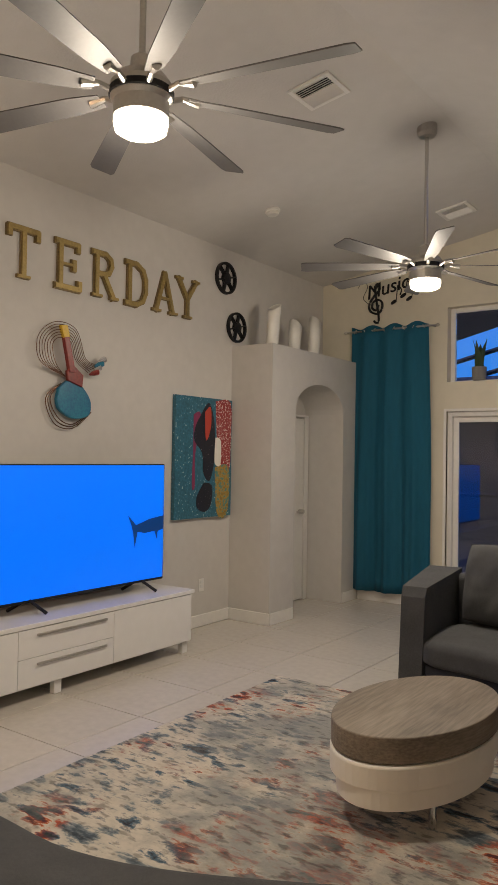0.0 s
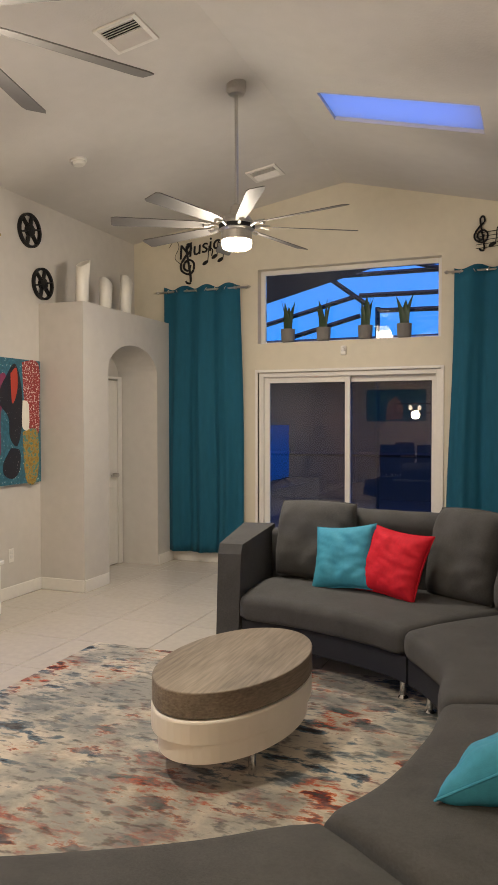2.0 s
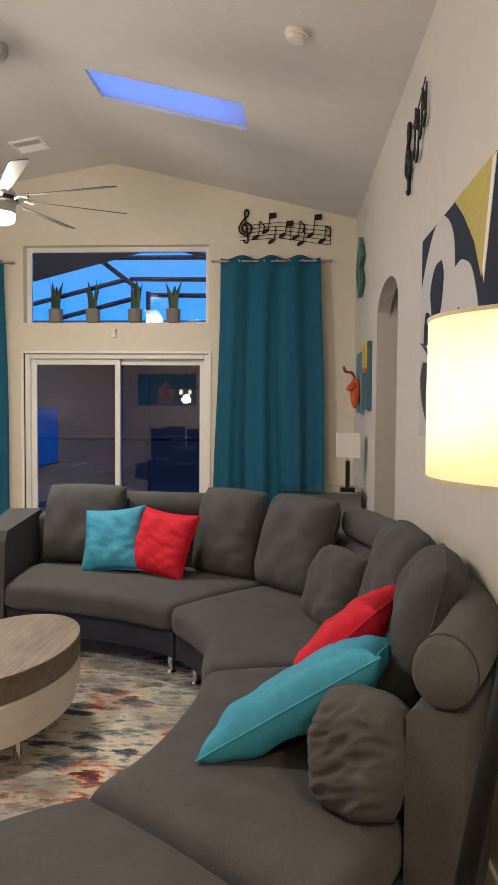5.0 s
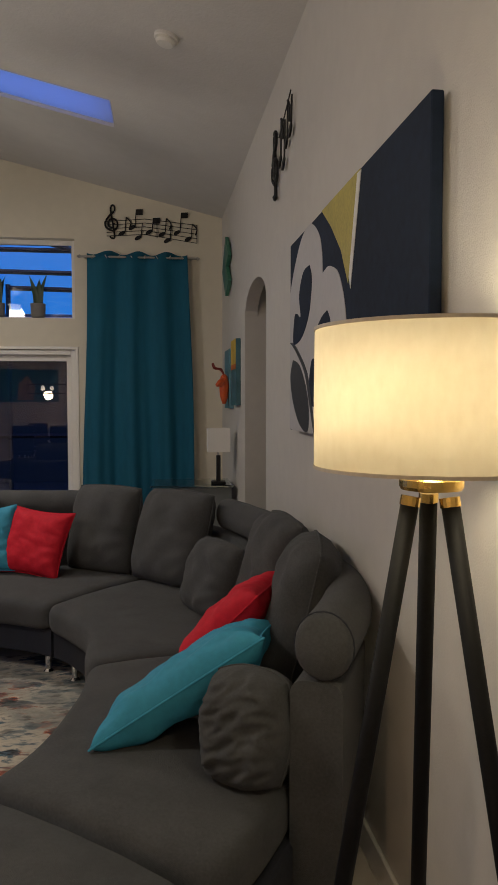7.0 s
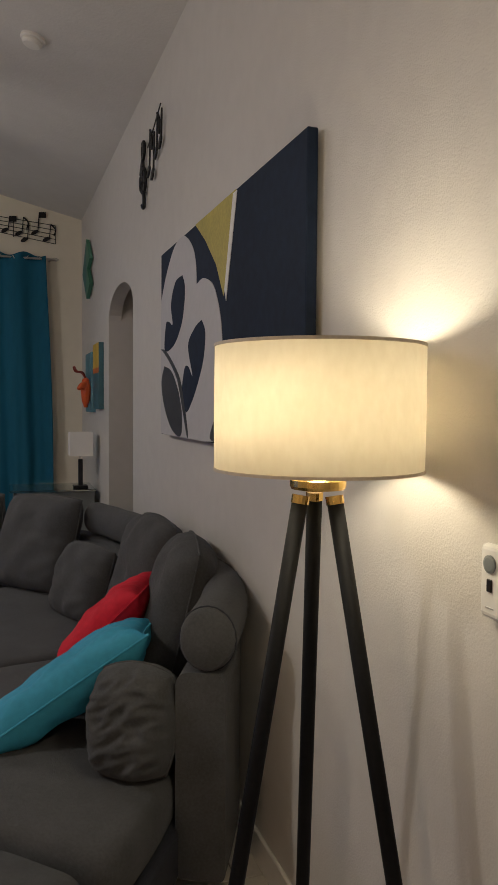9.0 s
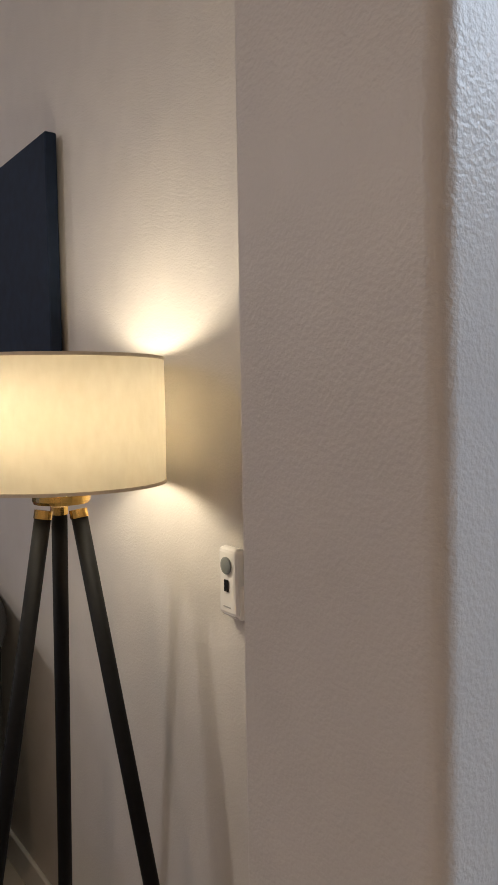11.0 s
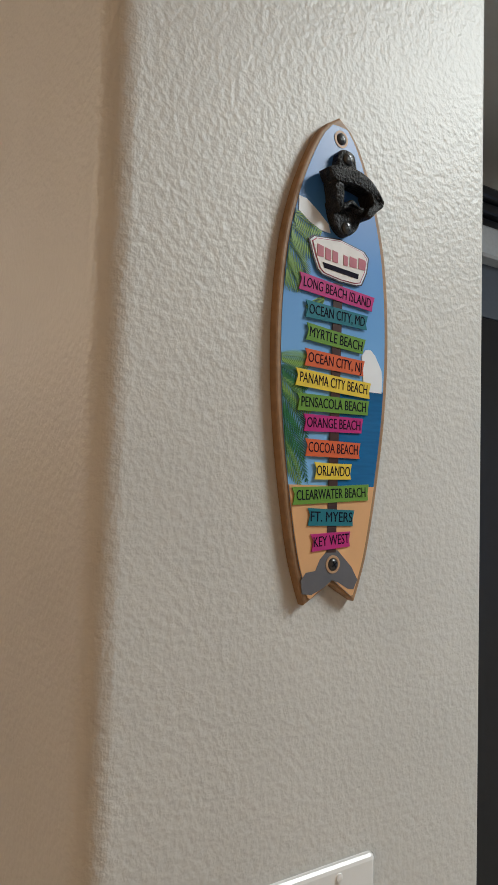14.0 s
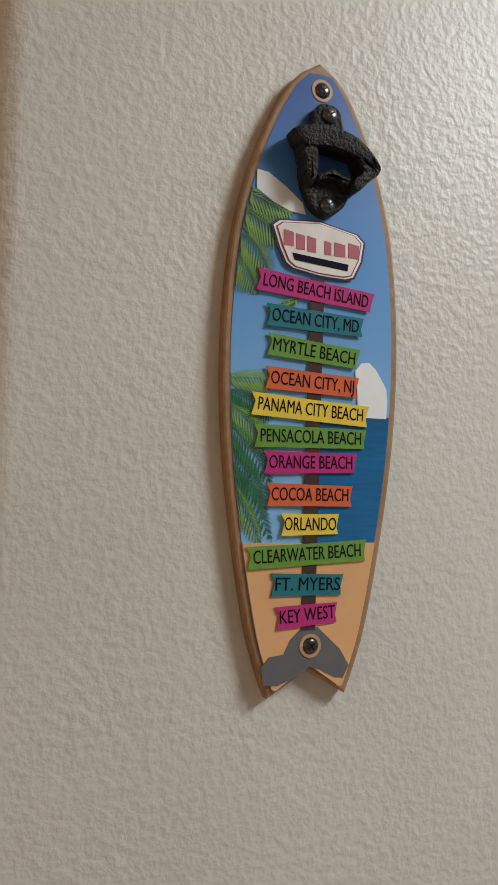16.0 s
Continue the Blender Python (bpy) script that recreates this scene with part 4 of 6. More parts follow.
# potted plants on the window ledge
for x, sd in ((-2.19, 1), (-1.80, 2), (-1.36, 3), (-0.965, 4)):
    rng = random.Random(sd)
    p = thing("potted_plant", (x, YF + 0.05, w0), "dark snake plant in a grey pot on the ledge", "potted plant", "plants on the window ledge")
    part("pot", lathe([(0.055, 0.004), (0.07, 0.02), (0.075, 0.145), (0.066, 0.145), (0.062, 0.12)], (x, YF + 0.03, w0), 22), POT, p, smooth=False)
    for k in range(9):
        a, h = rng.uniform(0, 6.28), rng.uniform(0.20, 0.33)
        out_ = rng.uniform(0.02, 0.10)
        ca, sa = math.cos(a), math.sin(a) * 0.5
        b = bmesh.new()
        rows = []
        for j in range(6):
            f = j / 5
            c = Vector((x + ca * (0.02 + out_ * f * f), YF + 0.03 + sa * (0.02 + out_ * f * f), w0 + 0.12 + h * f))
            wd = 0.042 * (1 - f ** 2.2) + 0.001 + 0.006 * math.sin(3 * f)
            tw = Vector((math.cos(a + 1.5), 0.3 * math.sin(a), 0)) * wd
            rows.append((b.verts.new(c - tw), b.verts.new(c + Vector((0, -0.008, 0))), b.verts.new(c + tw)))
        for r0, r1 in zip(rows, rows[1:]):
            b.faces.new((r0[0], r0[1], r1[1], r1[0]))
            b.faces.new((r0[1], r0[2], r1[2], r1[1]))
        lf = part("leaf", b, LEAF, p, smooth=True)

# rug
bm = box(-2.58, 0.9, 0.0, 0.05, 4.74, 0.012, 0.004, 1)
tagged(part("rug", bm, RUG), "abstract rug in cream, grey, slate and rust", "rug")

# oval coffee table
LACQ = mat("cream_lacquer", (0.84, 0.80, 0.72), 0.38, vary=0.02, scale=3)
ct = thing("coffee_table", (-1.03, 3.5, 0.012), "oval coffee table with weathered oak top, white body", "coffee table")


def oval(cx, cy, a, b, turn, z0, z1, bev):
    m = Matrix.Translation((cx, cy, z0)) @ Matrix.Rotation(radians(turn), 4, "Z")
    return slab([(a * math.cos(2 * math.pi * i / 56), b * math.sin(2 * math.pi * i / 56)) for i in range(56)], m, z1 - z0, bev)


part("top", oval(-1.042, 3.569, 0.319, 0.533, -7, 0.328, 0.435, 0.006), OAK, ct, "weathered oak oval top")
part("body", oval(-1.040, 3.555, 0.318, 0.532, -7, 0.222, 0.318, 0.010), LACQ, ct, "white lacquered oval body")
part("neck", oval(-1.04, 3.56, 0.25, 0.44, -7, 0.316, 0.330, 0.0), BLACK, ct)
part("plinth", oval(-1.025, 3.53, 0.290, 0.500, -7, 0.140, 0.224, 0.008), LACQ, ct)
for x, y in ((-0.86, 3.30), (-1.18, 3.28), (-0.86, 3.80), (-1.16, 3.84)):
    part("leg", rod((x, y, 0.012), (x, y, 0.143), 0.018), CHROME, ct, "chrome leg")

# ---- curved sectional sofa ----
CX, CY = -1.40, 3.20


def curve(stops, a):
    s = sorted(stops)
    a = max(s[0][0], min(s[-1][0], a))
    for (a0, v0), (a1, v1) in zip(s, s[1:]):
        if a <= a1:
            f = (a - a0) / (a1 - a0)
            f = f * f * (3 - 2 * f)
            return v0 + (v1 - v0) * f
    return s[-1][1]


INNER = [(-130, 1.62), (-94, 1.47), (-61, 1.38), (-36, 1.40), (-10, 1.34), (11, 1.34), (30, 1.44), (47, 1.48), (70, 1.44), (100, 1.47), (115, 1.6)]
BACK = [(-130, 2.35), (-60, 2.2), (-25, 2.21), (-14, 2.225), (0, 2.135), (20, 2.26), (42, 2.42), (55, 2.38), (75, 2.21), (100, 2.14), (115, 2.25)]


def polar(a, r, z):
    return Vector((CX + r * math.cos(radians(a)), CY + r * math.sin(radians(a)), z))


def sweep(a0, a1, section, n=26, round_ends=0.035):
    """A cushion swept round the sofa's curve; section(a) gives (radius, height) pairs."""
    b = bmesh.new()
    rings = []
    for i in range(n + 1):
        a = a0 + (a1 - a0) * i / n
        sec = section(a)
        e = min(i, n - i)
        k = {0: 0.80, 1: 0.95}.get(e, 1.0) if round_ends else 1.0
        cr, cz = sum(p[0] for p in sec) / len(sec), sum(p[1] for p in sec) / len(sec)
        rings.append([b.verts.new(polar(a, cr + (p[0] - cr) * (1 - (1 - k) * 0.25), cz + (p[1] - cz) * k)) for p in sec])
    m = len(rings[0])
    for p, q in zip(rings, rings[1:]):
        for k in range(m):
            b.faces.new((p[k], p[(k + 1) % m], q[(k + 1) % m], q[k]))
    b.faces.new(rings[0][::-1])
    b.faces.new(rings[-1])
    bmesh.ops.recalc_face_normals(b, faces=b.faces)
    return b


def rounded(r0, r1, z0, z1, c, n=4, crown=0.0):
    out = []
    for cx, cz, a0 in ((r1 - c, z1 - c, 0), (r0 + c, z1 - c, 90), (r0 + c * 0.6, z0 + c * 0.6, 180), (r1 - c * 0.6, z0 + c * 0.6, 270)):
        cc = c if a0 < 180 else c * 0.6
        out += [(cx + cc * math.cos(radians(a0 + 90 * k / n)), cz + cc * math.sin(radians(a0 + 90 * k / n))) for k in range(n + 1)]
        if a0 == 0 and crown:
            out += [(r1 + (r0 - r1) * t, z1 + crown * math.sin(math.pi * t)) for t in (0.25, 0.5, 0.75)]
    return out


def inner(a):
    return curve(INNER, a)


def back(a):
    return curve(BACK, a)


def sofa_section(name, a0, a1, label, has_back=True, b0=None):
    o = thing("sofa_section", polar((a0 + a1) / 2, 1.8, 0.012), label, "sofa", "sections of the curved sofa")
    end = 0.0 if has_back else -0.02
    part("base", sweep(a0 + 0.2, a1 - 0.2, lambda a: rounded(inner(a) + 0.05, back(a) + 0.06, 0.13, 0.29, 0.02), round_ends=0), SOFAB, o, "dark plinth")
    part("seat_cushion", sweep(a0 + 0.1, a1 - 0.1, lambda a: rounded(inner(a), back(a) + 0.04 + end, 0.285, 0.445, 0.06, crown=0.02)), SOFA, o, smooth=True)
    if has_back:
        part("backrest", sweep(b0 or a0 + 0.1, a1 - 0.1, lambda a: rounded(back(a) + 0.05, back(a) + 0.205, 0.13, 0.77, 0.04), round_ends=0), SOFA, o, smooth=False)
    for a in (a0 + 4, a1 - 4):
        for r in (inner(a) + 0.12, back(a) - 0.05):
            p = polar(a, r, 0.012)
            lg = lathe([(0.026, 0), (0.03, 0.006), (0.018, 0.02), (0.018, 0.12)], p, 14)
            part("leg", lg, CHROME, o, "chrome leg")
    return o


s1 = sofa_section("a", 47, 93, "charcoal woven sofa section with an arm")
s2 = sofa_section("b", 6, 46.6, "charcoal woven curved corner sofa section")
s3 = sofa_section("c", -37.4, 5.6, "charcoal woven curved sofa section with backrest end", b0=-26.5)
s4 = sofa_section("d", -128, -38.9, "charcoal woven backless curved sofa section", False)
# arm at the far end
arm = sweep(93.2, 99.0, lambda a: [(inner(a) - 0.0, 0.12), (inner(a) + 0.06, 0.70), (inner(a) + 0.10, 0.76), (back(a) + 0.17, 0.80), (back(a) + 0.17, 0.12)], 6, 0)
part("arm", arm, SOFA, s1)


def headrest(a0, a1, r, z, o, w=0.115, h=0.135):
    """A padded roll along the top of a backrest, with flat, softly edged ends."""
    b = bmesh.new()
    n, m, rings = 18, 20, []
    for i in range(-2, n + 3):
        f = min(n, max(0, i))
        k = {-2: 0.80, -1: 0.95, n + 1: 0.95, n + 2: 0.80}.get(i, 1.0)
        a = a0 + (a1 - a0) * (f / n + {-2: -0.035, -1: -0.02, n + 1: 0.02, n + 2: 0.035}.get(i, 0))
        rings.append([b.verts.new(polar(a, r(a) + k * w * math.cos(2 * math.pi * q / m), z + k * h * math.sin(2 * math.pi * q / m) * (1 + 0.012 * math.sin(7 * f / n * 3)))) for q in range(m)])
    for p, q in zip(rings, rings[1:]):
        for k in range(m):
            b.faces.new((p[k], p[(k + 1) % m], q[(k + 1) % m], q[k]))
    b.faces.new(rings[0][::-1])
    b.faces.new(rings[-1])
    bmesh.ops.recalc_face_normals(b, faces=b.faces)
    hr = part("headrest", b, SOFA, o, smooth=True)
    part("seam", tube([polar(a0, r(a0) + w * 1.0 * math.cos(t), z + h * 1.0 * math.sin(t)) for t in [2 * math.pi * q / 24 for q in range(25)]], 0.0035, 6), SOFAB, hr)


headrest(-26.0, -2, lambda a: back(a) + 0.145, 0.870, s3, 0.086, 0.098)
headrest(17, 35, lambda a: back(a) + 0.13, 0.875, s2, 0.085, 0.095)
headrest(58, 78, lambda a: back(a) + 0.12, 0.85, s1, 0.09, 0.095)


def pillow(name, at, w, h, t, m, material, label, category="pillow", group="", seed=0, n=22, ears=0.04, crease=0.012, folds=0.0):
    """A stuffed cushion: width along its x, height along its y, thickness along z, posed by m."""
    rng = random.Random(seed)
    ph = [rng.uniform(0, 6.28) for _ in range(6)]
    b = bmesh.new()
    rows = {}
    for side in (1, -1):
        for i in range(n + 1):
            for j in range(n + 1):
                u, v = 2 * i / n - 1, 2 * j / n - 1
                if side == -1 and (i in (0, n) or j in (0, n)):
                    rows[side, i, j] = rows[1, i, j]
                    continue
                prof = max(0.0, (1 - u ** 4) * (1 - v ** 4)) ** 0.55
                px = u * w / 2 * (1 - ears * (1 - v * v))
                py = v * h / 2 * (1 - ears * (1 - u * u))
                wr = crease * prof * (math.sin(9 * u + 4 * v + ph[0]) * 0.5 + math.sin(5 * v - 7 * u + ph[1]) * 0.5 + 0.5 * math.sin(17 * u * v + 6 * v + ph[2]))
                if folds:
                    q = noise.noise((1.6 * u + ph[3], 5.5 * v + 1.2 * math.sin(2 * u + ph[4]), side * 2.0 + ph[5]))
                    wr += folds * prof ** 0.5 * (1 - 2.6 * abs(q)) * 1.2
                rows[side, i, j] = b.verts.new((px, py, side * (t / 2 * prof + wr * 0.8)))
    for side in (1, -1):
        for i in range(n):
            for j in range(n):
                q = [rows[side, i, j], rows[side, i + 1, j], rows[side, i + 1, j + 1], rows[side, i, j + 1]]
                b.faces.new(q if side == 1 else q[::-1])
    bmesh.ops.transform(b, matrix=m, verts=b.verts)
    ob = thing(name, m.translation, label, category, group)
    part("cover", b, material, ob, smooth=True)
    bm2 = bmesh.new()
    edge = [m @ Vector((u * w / 2 * (1 - ears * (1 - v * v)), v * h / 2 * (1 - ears * (1 - u * u)), 0)) for u, v in
            [(-1 + 2 * k / 12, -1) for k in range(12)] + [(1, -1 + 2 * k / 12) for k in range(12)] + [(1 - 2 * k / 12, 1) for k in range(12)] + [(-1, 1 - 2 * k / 12) for k in range(13)]]
    tube(edge, 0.004, 6, bm=bm2)
    part("piping", bm2, material, ob)
    return ob


def leaning(a, r, z, lean, spin=0.0, yaw=0.0):
    """Stands on the seat at that angle of the curve, faces the table, leans back."""
    p = polar(a, r, z)
    return Matrix.Translation(p) @ Matrix.Rotation(radians(a + 180 + yaw + 90), 4, "Z") @ Matrix.Rotation(radians(90 - lean), 4, "X") @ Matrix.Rotation(radians(spin), 4, "Z")


def lying(at, along, across):
    """A pillow's pose from its middle and the ways its width and height run."""
    x = Vector(along).normalized()
    z = x.cross(Vector(across)).normalized()
    y = z.cross(x)
    return Matrix(((x.x, y.x, z.x, at[0]), (x.y, y.y, z.y, at[1]), (x.z, y.z, z.z, at[2]), (0, 0, 0, 1)))


BC = "charcoal woven loose back cushion on the sofa"
CUSH = ("cushion", "back cushions")
pillow("back_cushion", 0, 0.56, 0.52, 0.24, leaning(83.5, 2.14, 0.73, 14), SOFA, BC, *CUSH, 1, n=30, ears=-0.05, crease=0.010, folds=0.003)
pillow("back_cushion", 0, 0.50, 0.55, 0.24, leaning(55.8, 2.28, 0.725, 15), SOFA, BC, *CUSH, 2, n=30, ears=-0.05, crease=0.010, folds=0.003)
pillow("back_cushion", 0, 0.56, 0.56, 0.24, leaning(41, 2.28, 0.73, 18), SOFA, BC, *CUSH, 3, n=30, ears=-0.05, crease=0.010, folds=0.003)
pillow("back_cushion", 0, 0.44, 0.38, 0.20, leaning(23, 2.09, 0.63, 20), SOFA, BC, *CUSH, 4, n=30, ears=-0.08, crease=0.010, folds=0.004)
pillow("back_cushion", 0, 0.50, 0.58, 0.24, leaning(6, 2.16, 0.75, 14), SOFA, BC, *CUSH, 5, n=30, ears=-0.08, crease=0.012, folds=0.005)
pillow("back_cushion", 0, 0.52, 0.59, 0.25, leaning(-9.5, 2.20, 0.75, 13), SOFA, BC, *CUSH, 6, n=30, ears=-0.08, crease=0.012, folds=0.005)
pillow("back_cushion", 0, 0.235, 0.29, 0.24, lying((0.515, 2.28, 0.60), (0.80, -0.58, 0.0), (0.14, 0.10, 0.98)), SOFA, "crumpled charcoal cushion at the end of the backrest", *CUSH, 7, n=44, ears=-0.20, crease=0.008, folds=0.014)
SILK = ("pillow", "throw pillows")
pillow("throw_pillow", 0, 0.44, 0.44, 0.15, leaning(75, 1.95, 0.66, 24, 8), TEAL, "teal satin throw pillow on the sofa", *SILK, 8, n=34, ears=0.09, crease=0.008, folds=0.003)
pillow("throw_pillow", 0, 0.46, 0.44, 0.15, leaning(64.5, 1.98, 0.66, 24, -4), RED, "red satin throw pillow beside the teal one", *SILK, 9, n=34, ears=0.09, crease=0.008, folds=0.004)
pillow("throw_pillow", 0, 0.46, 0.46, 0.17, lying((0.53, 2.96, 0.71), (0.66, -0.25, 0.71), (0.2, 0.95, -0.2)), RED, "red satin throw pillow leaning on the cushions", *SILK, 10, n=34, ears=0.10, crease=0.008, folds=0.005)
pillow("throw_pillow", 0, 0.66, 0.36, 0.18, lying((0.345, 2.58, 0.625), (0.82, -0.12, 0.55), (0.05, 0.96, -0.27)), TEAL, "teal satin throw pillow lying aslant on the sofa", *SILK, 11, n=40, ears=0.10, crease=0.010, folds=0.006)

# ---- lamp corner ----
LEGM = flat("matt_black_wood", (0.008, 0.008, 0.009), 0.6, spec=0.12, vary=0.25)
LX, LY = 0.743, 1.412
fl = thing("floor_lamp", (LX, LY, 0), "tripod floor lamp with black legs and linen drum shade", "floor lamp")
SZ0, SZ1, SR, CZ = 1.444, 1.688, 0.209, 1.401
sh = part("shade", lathe([(SR, SZ0), (SR + 0.001, (SZ0 + SZ1) / 2), (SR, SZ1), (SR - 0.0015, SZ1), (SR - 0.0015, SZ0)], (LX, LY, 0), 64, close=True), SHADEM, fl, "cream linen drum shade", True)
for z in (SZ0, SZ1):
    part("rim", lathe([(SR + 0.0015, z - 0.003), (SR + 0.0015, z + 0.003), (SR - 0.003, z + 0.003), (SR - 0.003, z - 0.003)], (LX, LY, 0), 64, close=True), flat("shade_trim", (0.66, 0.58, 0.45)), sh)
part("collar", lathe([(0.035, CZ), (0.054, CZ + 0.003), (0.057, CZ + 0.009), (0.057, CZ + 0.021), (0.050, CZ + 0.027), (0.024, CZ + 0.031)], (LX, LY, 0), 32), BRASS, fl, "brass collar")
part("socket", rod((LX, LY, CZ + 0.02), (LX, LY, 1.517), 0.02), BRASS, fl)
part("bulb", lathe([(0.014, 1.517), (0.033, 1.558), (0.035, 1.582), (0.021, 1.611), (0.005, 1.618)], (LX, LY, 0), 20), GLOW, fl, "lit bulb", True).visible_shadow = False
for ca, sa, rad in ((-0.978, -0.208, 0.302), (0.469, -0.883, 0.338), (0.24, 0.971, 0.20)):
    p0, p1 = Vector((LX + 0.041 * ca, LY + 0.041 * sa, CZ - 0.008)), Vector((LX + rad * ca, LY + rad * sa, 0.0))
    lg = part("leg", rod(p0 + (p1 - p0) * 0.012, p0 + (p1 - p0) * 0.80, 0.0163, 0.0150, 20), LEGM, fl, smooth=True)
    part("ferrule", rod(p0 + (p1 - p0) * 0.80, p1, 0.0165, 0.013, 16), BRASS, lg, "brass foot tip")
    part("ferrule", rod(p0, p0 + (p1 - p0) * 0.012, 0.018, 0.018, 16), BRASS, lg, "brass leg top")

# large canvas
ARTN = flat("navy_paint", (0.013, 0.022, 0.045), 0.75, spec=0.2, vary=0.3, scale=8)
ARTB = flat("charcoal_paint", (0.03, 0.032, 0.038), 0.5, vary=0.3, scale=8)
ARTG = flat("pale_grey_paint", (0.50, 0.49, 0.50), 0.5, vary=0.06, scale=8)
ARTY = flat("ochre_paint", (0.42, 0.35, 0.05), 0.5, vary=0.25, scale=20)
ARTW = flat("white_paint_line", (0.75, 0.74, 0.7), 0.5)
ba = thing("abstract_canvas", (XR, 2.65, 1.85), "large abstract canvas in navy, pale grey and ochre", "painting")
part("canvas", box(XR - 0.042, 1.75, 1.435, XR - 0.012, 3.42, 2.247, 0.003, 1), ARTN, ba)
AX = XR - 0.042


def art(pts, lift, mt, curved=True, label=""):
    q = [(-y, z) for y, z in pts]
    if curved:
        q = [tuple(p)[:2] for p in spline([(*p, 0) for p in q] + [(*q[0], 0)], 6)[:-1]]
        q = [(min(-1.751, max(-3.419, y)), min(2.246, max(1.436, z))) for y, z in q]
    part("painted_shape", slab(q, Matrix(((0, 0, -1, AX), (-1, 0, 0, 0), (0, 1, 0, 0), (0, 0, 0, 1))), lift), mt, ba, label)


art([(2.81, 2.246), (2.31, 2.246), (2.44, 1.93), (2.53, 2.05), (2.67, 2.16)], 0.0012, ARTY, False, "ochre wedge")
art([(2.34, 2.24), (2.3, 2.24), (2.41, 1.91), (2.43, 1.95)], 0.0018, ARTW, False, "white line")
art([(3.41, 2.04), (3.32, 2.13), (3.18, 2.22), (3.04, 2.25), (2.95, 2.23), (2.86, 2.18), (2.81, 2.12), (2.79, 2.02), (2.8, 1.75), (2.9, 1.45), (3.418, 1.44)], 0.0012, ARTG, True, "pale grey lobes")
art([(2.79, 2.02), (2.71, 2.03), (2.65, 2.02), (2.57, 1.99), (2.51, 1.93), (2.46, 1.83), (2.45, 1.69), (2.49, 1.46), (3.04, 1.44), (2.98, 1.8)], 0.002, ARTG, True)
art([(3.01, 2.09), (2.97, 2.04), (2.98, 1.97), (3.03, 1.89), (3.16, 1.82), (3.33, 1.81), (3.31, 1.92), (3.26, 1.93), (3.18, 1.91), (3.21, 2.0), (3.13, 2.08)], 0.0028, ARTN, True, "navy leaf")
art([(2.71, 1.88), (2.66, 1.83), (2.68, 1.74), (2.76, 1.65), (2.85, 1.58), (2.94, 1.54), (3.01, 1.61), (2.97, 1.71), (2.91, 1.72), (2.84, 1.68), (2.91, 1.8), (2.81, 1.86)], 0.0028, ARTN, True, "navy leaf")
art([(3.34, 1.74), (3.2, 1.71), (3.07, 1.62), (3.01, 1.53), (3.02, 1.45), (3.1, 1.44), (3.23, 1.48), (3.35, 1.57), (3.4, 1.67)], 0.0028, ARTB, True, "charcoal oval")
art([(3.418, 1.82), (3.33, 1.81), (3.2, 1.76), (3.04, 1.67), (2.96, 1.56), (2.91, 1.45), (2.93, 1.45), (3.0, 1.55), (3.09, 1.67), (3.23, 1.75), (3.35, 1.8)], 0.0034, ARTB, True)
art([(2.52, 1.53), (2.42, 1.58), (2.4, 1.45), (2.59, 1.45)], 0.003, ARTB, True)
hang_east(ba, 2.65, 1.85, 2.931, 1.882, 1.109)

# remote in its cradle
RY = -0.033
rm = thing("fan_remote", (XR, 1.02, 1.30), "white fan remote in a wall cradle", "remote control")
part("cradle", box(XR - 0.021, 0.990 + RY, 1.247, XR, 1.050 + RY, 1.305, 0.006, 2), TRIM, rm)
part("handset", box(XR - 0.026, 0.993 + RY, 1.25, XR - 0.004, 1.047 + RY, 1.365, 0.009, 3), WHITEG, rm)
part("button", lathe([(0.014, 0), (0.014, 0.003), (0.010, 0.004)], (XR - 0.026, 1.02 + RY, 1.335), 20, Matrix.Rotation(radians(-90), 4, "Y")), flat("grey_button", (0.18, 0.2, 0.2)), rm)
part("button", box(XR - 0.0285, 1.014 + RY, 1.292, XR - 0.026, 1.026 + RY, 1.312, 0.001, 1), BLACK, rm)
part("writing", box(XR - 0.0268, 1.010 + RY, 1.266, XR - 0.026, 1.03 + RY, 1.268), flat("grey_print", (0.4, 0.4, 0.4)), rm)

hang_east(rm, 0.987, 1.30, 1.136, 1.255, 1.149)

# smaller wall art by the arch
dm = thing("diamond_wall_art", (XR, 6.95, 2.78), "green and teal diamond shaped wall hanging", "wall decoration")
for y0, y1, mt in ((7.25, 6.95, flat("deep_teal_paint", (0.02, 0.13, 0.14))), (6.95, 6.70, flat("leaf_green_paint", (0.06, 0.20, 0.13)))):
    part("facet", slab([(-y0, 2.78), (-y1, 3.05), (-y1, 2.52)] if y0 > 7 else [(-y0, 3.05), (-y1, 2.84), (-y0 + 0.06, 2.78), (-y1, 2.62), (-y0, 2.52)], EWM @ Matrix.Translation((0, 0, 0.01)), 0.03), mt, dm)
pn = thing("panel_painting", (XR, 6.15, 1.78), "tall yellow, orange and teal canvas panel", "painting")
part("canvas", box(XR - 0.04, 6.02, 1.53, XR, 6.36, 2.06, 0.003, 1), flat("slate_teal_paint", (0.05, 0.13, 0.16), vary=0.4), pn)
part("painted_band", box(XR - 0.042, 6.022, 1.86, XR - 0.04, 6.36, 2.058), flat("yellow_band", (0.6, 0.40, 0.05), vary=0.3), pn)
part("painted_band", box(XR - 0.042, 6.022, 1.82, XR - 0.04, 6.36, 1.86), flat("orange_band", (0.5, 0.12, 0.02), vary=0.3), pn)
pn2 = thing("panel_painting", (XR, 6.75, 1.78), "tall teal and red canvas panel", "painting")
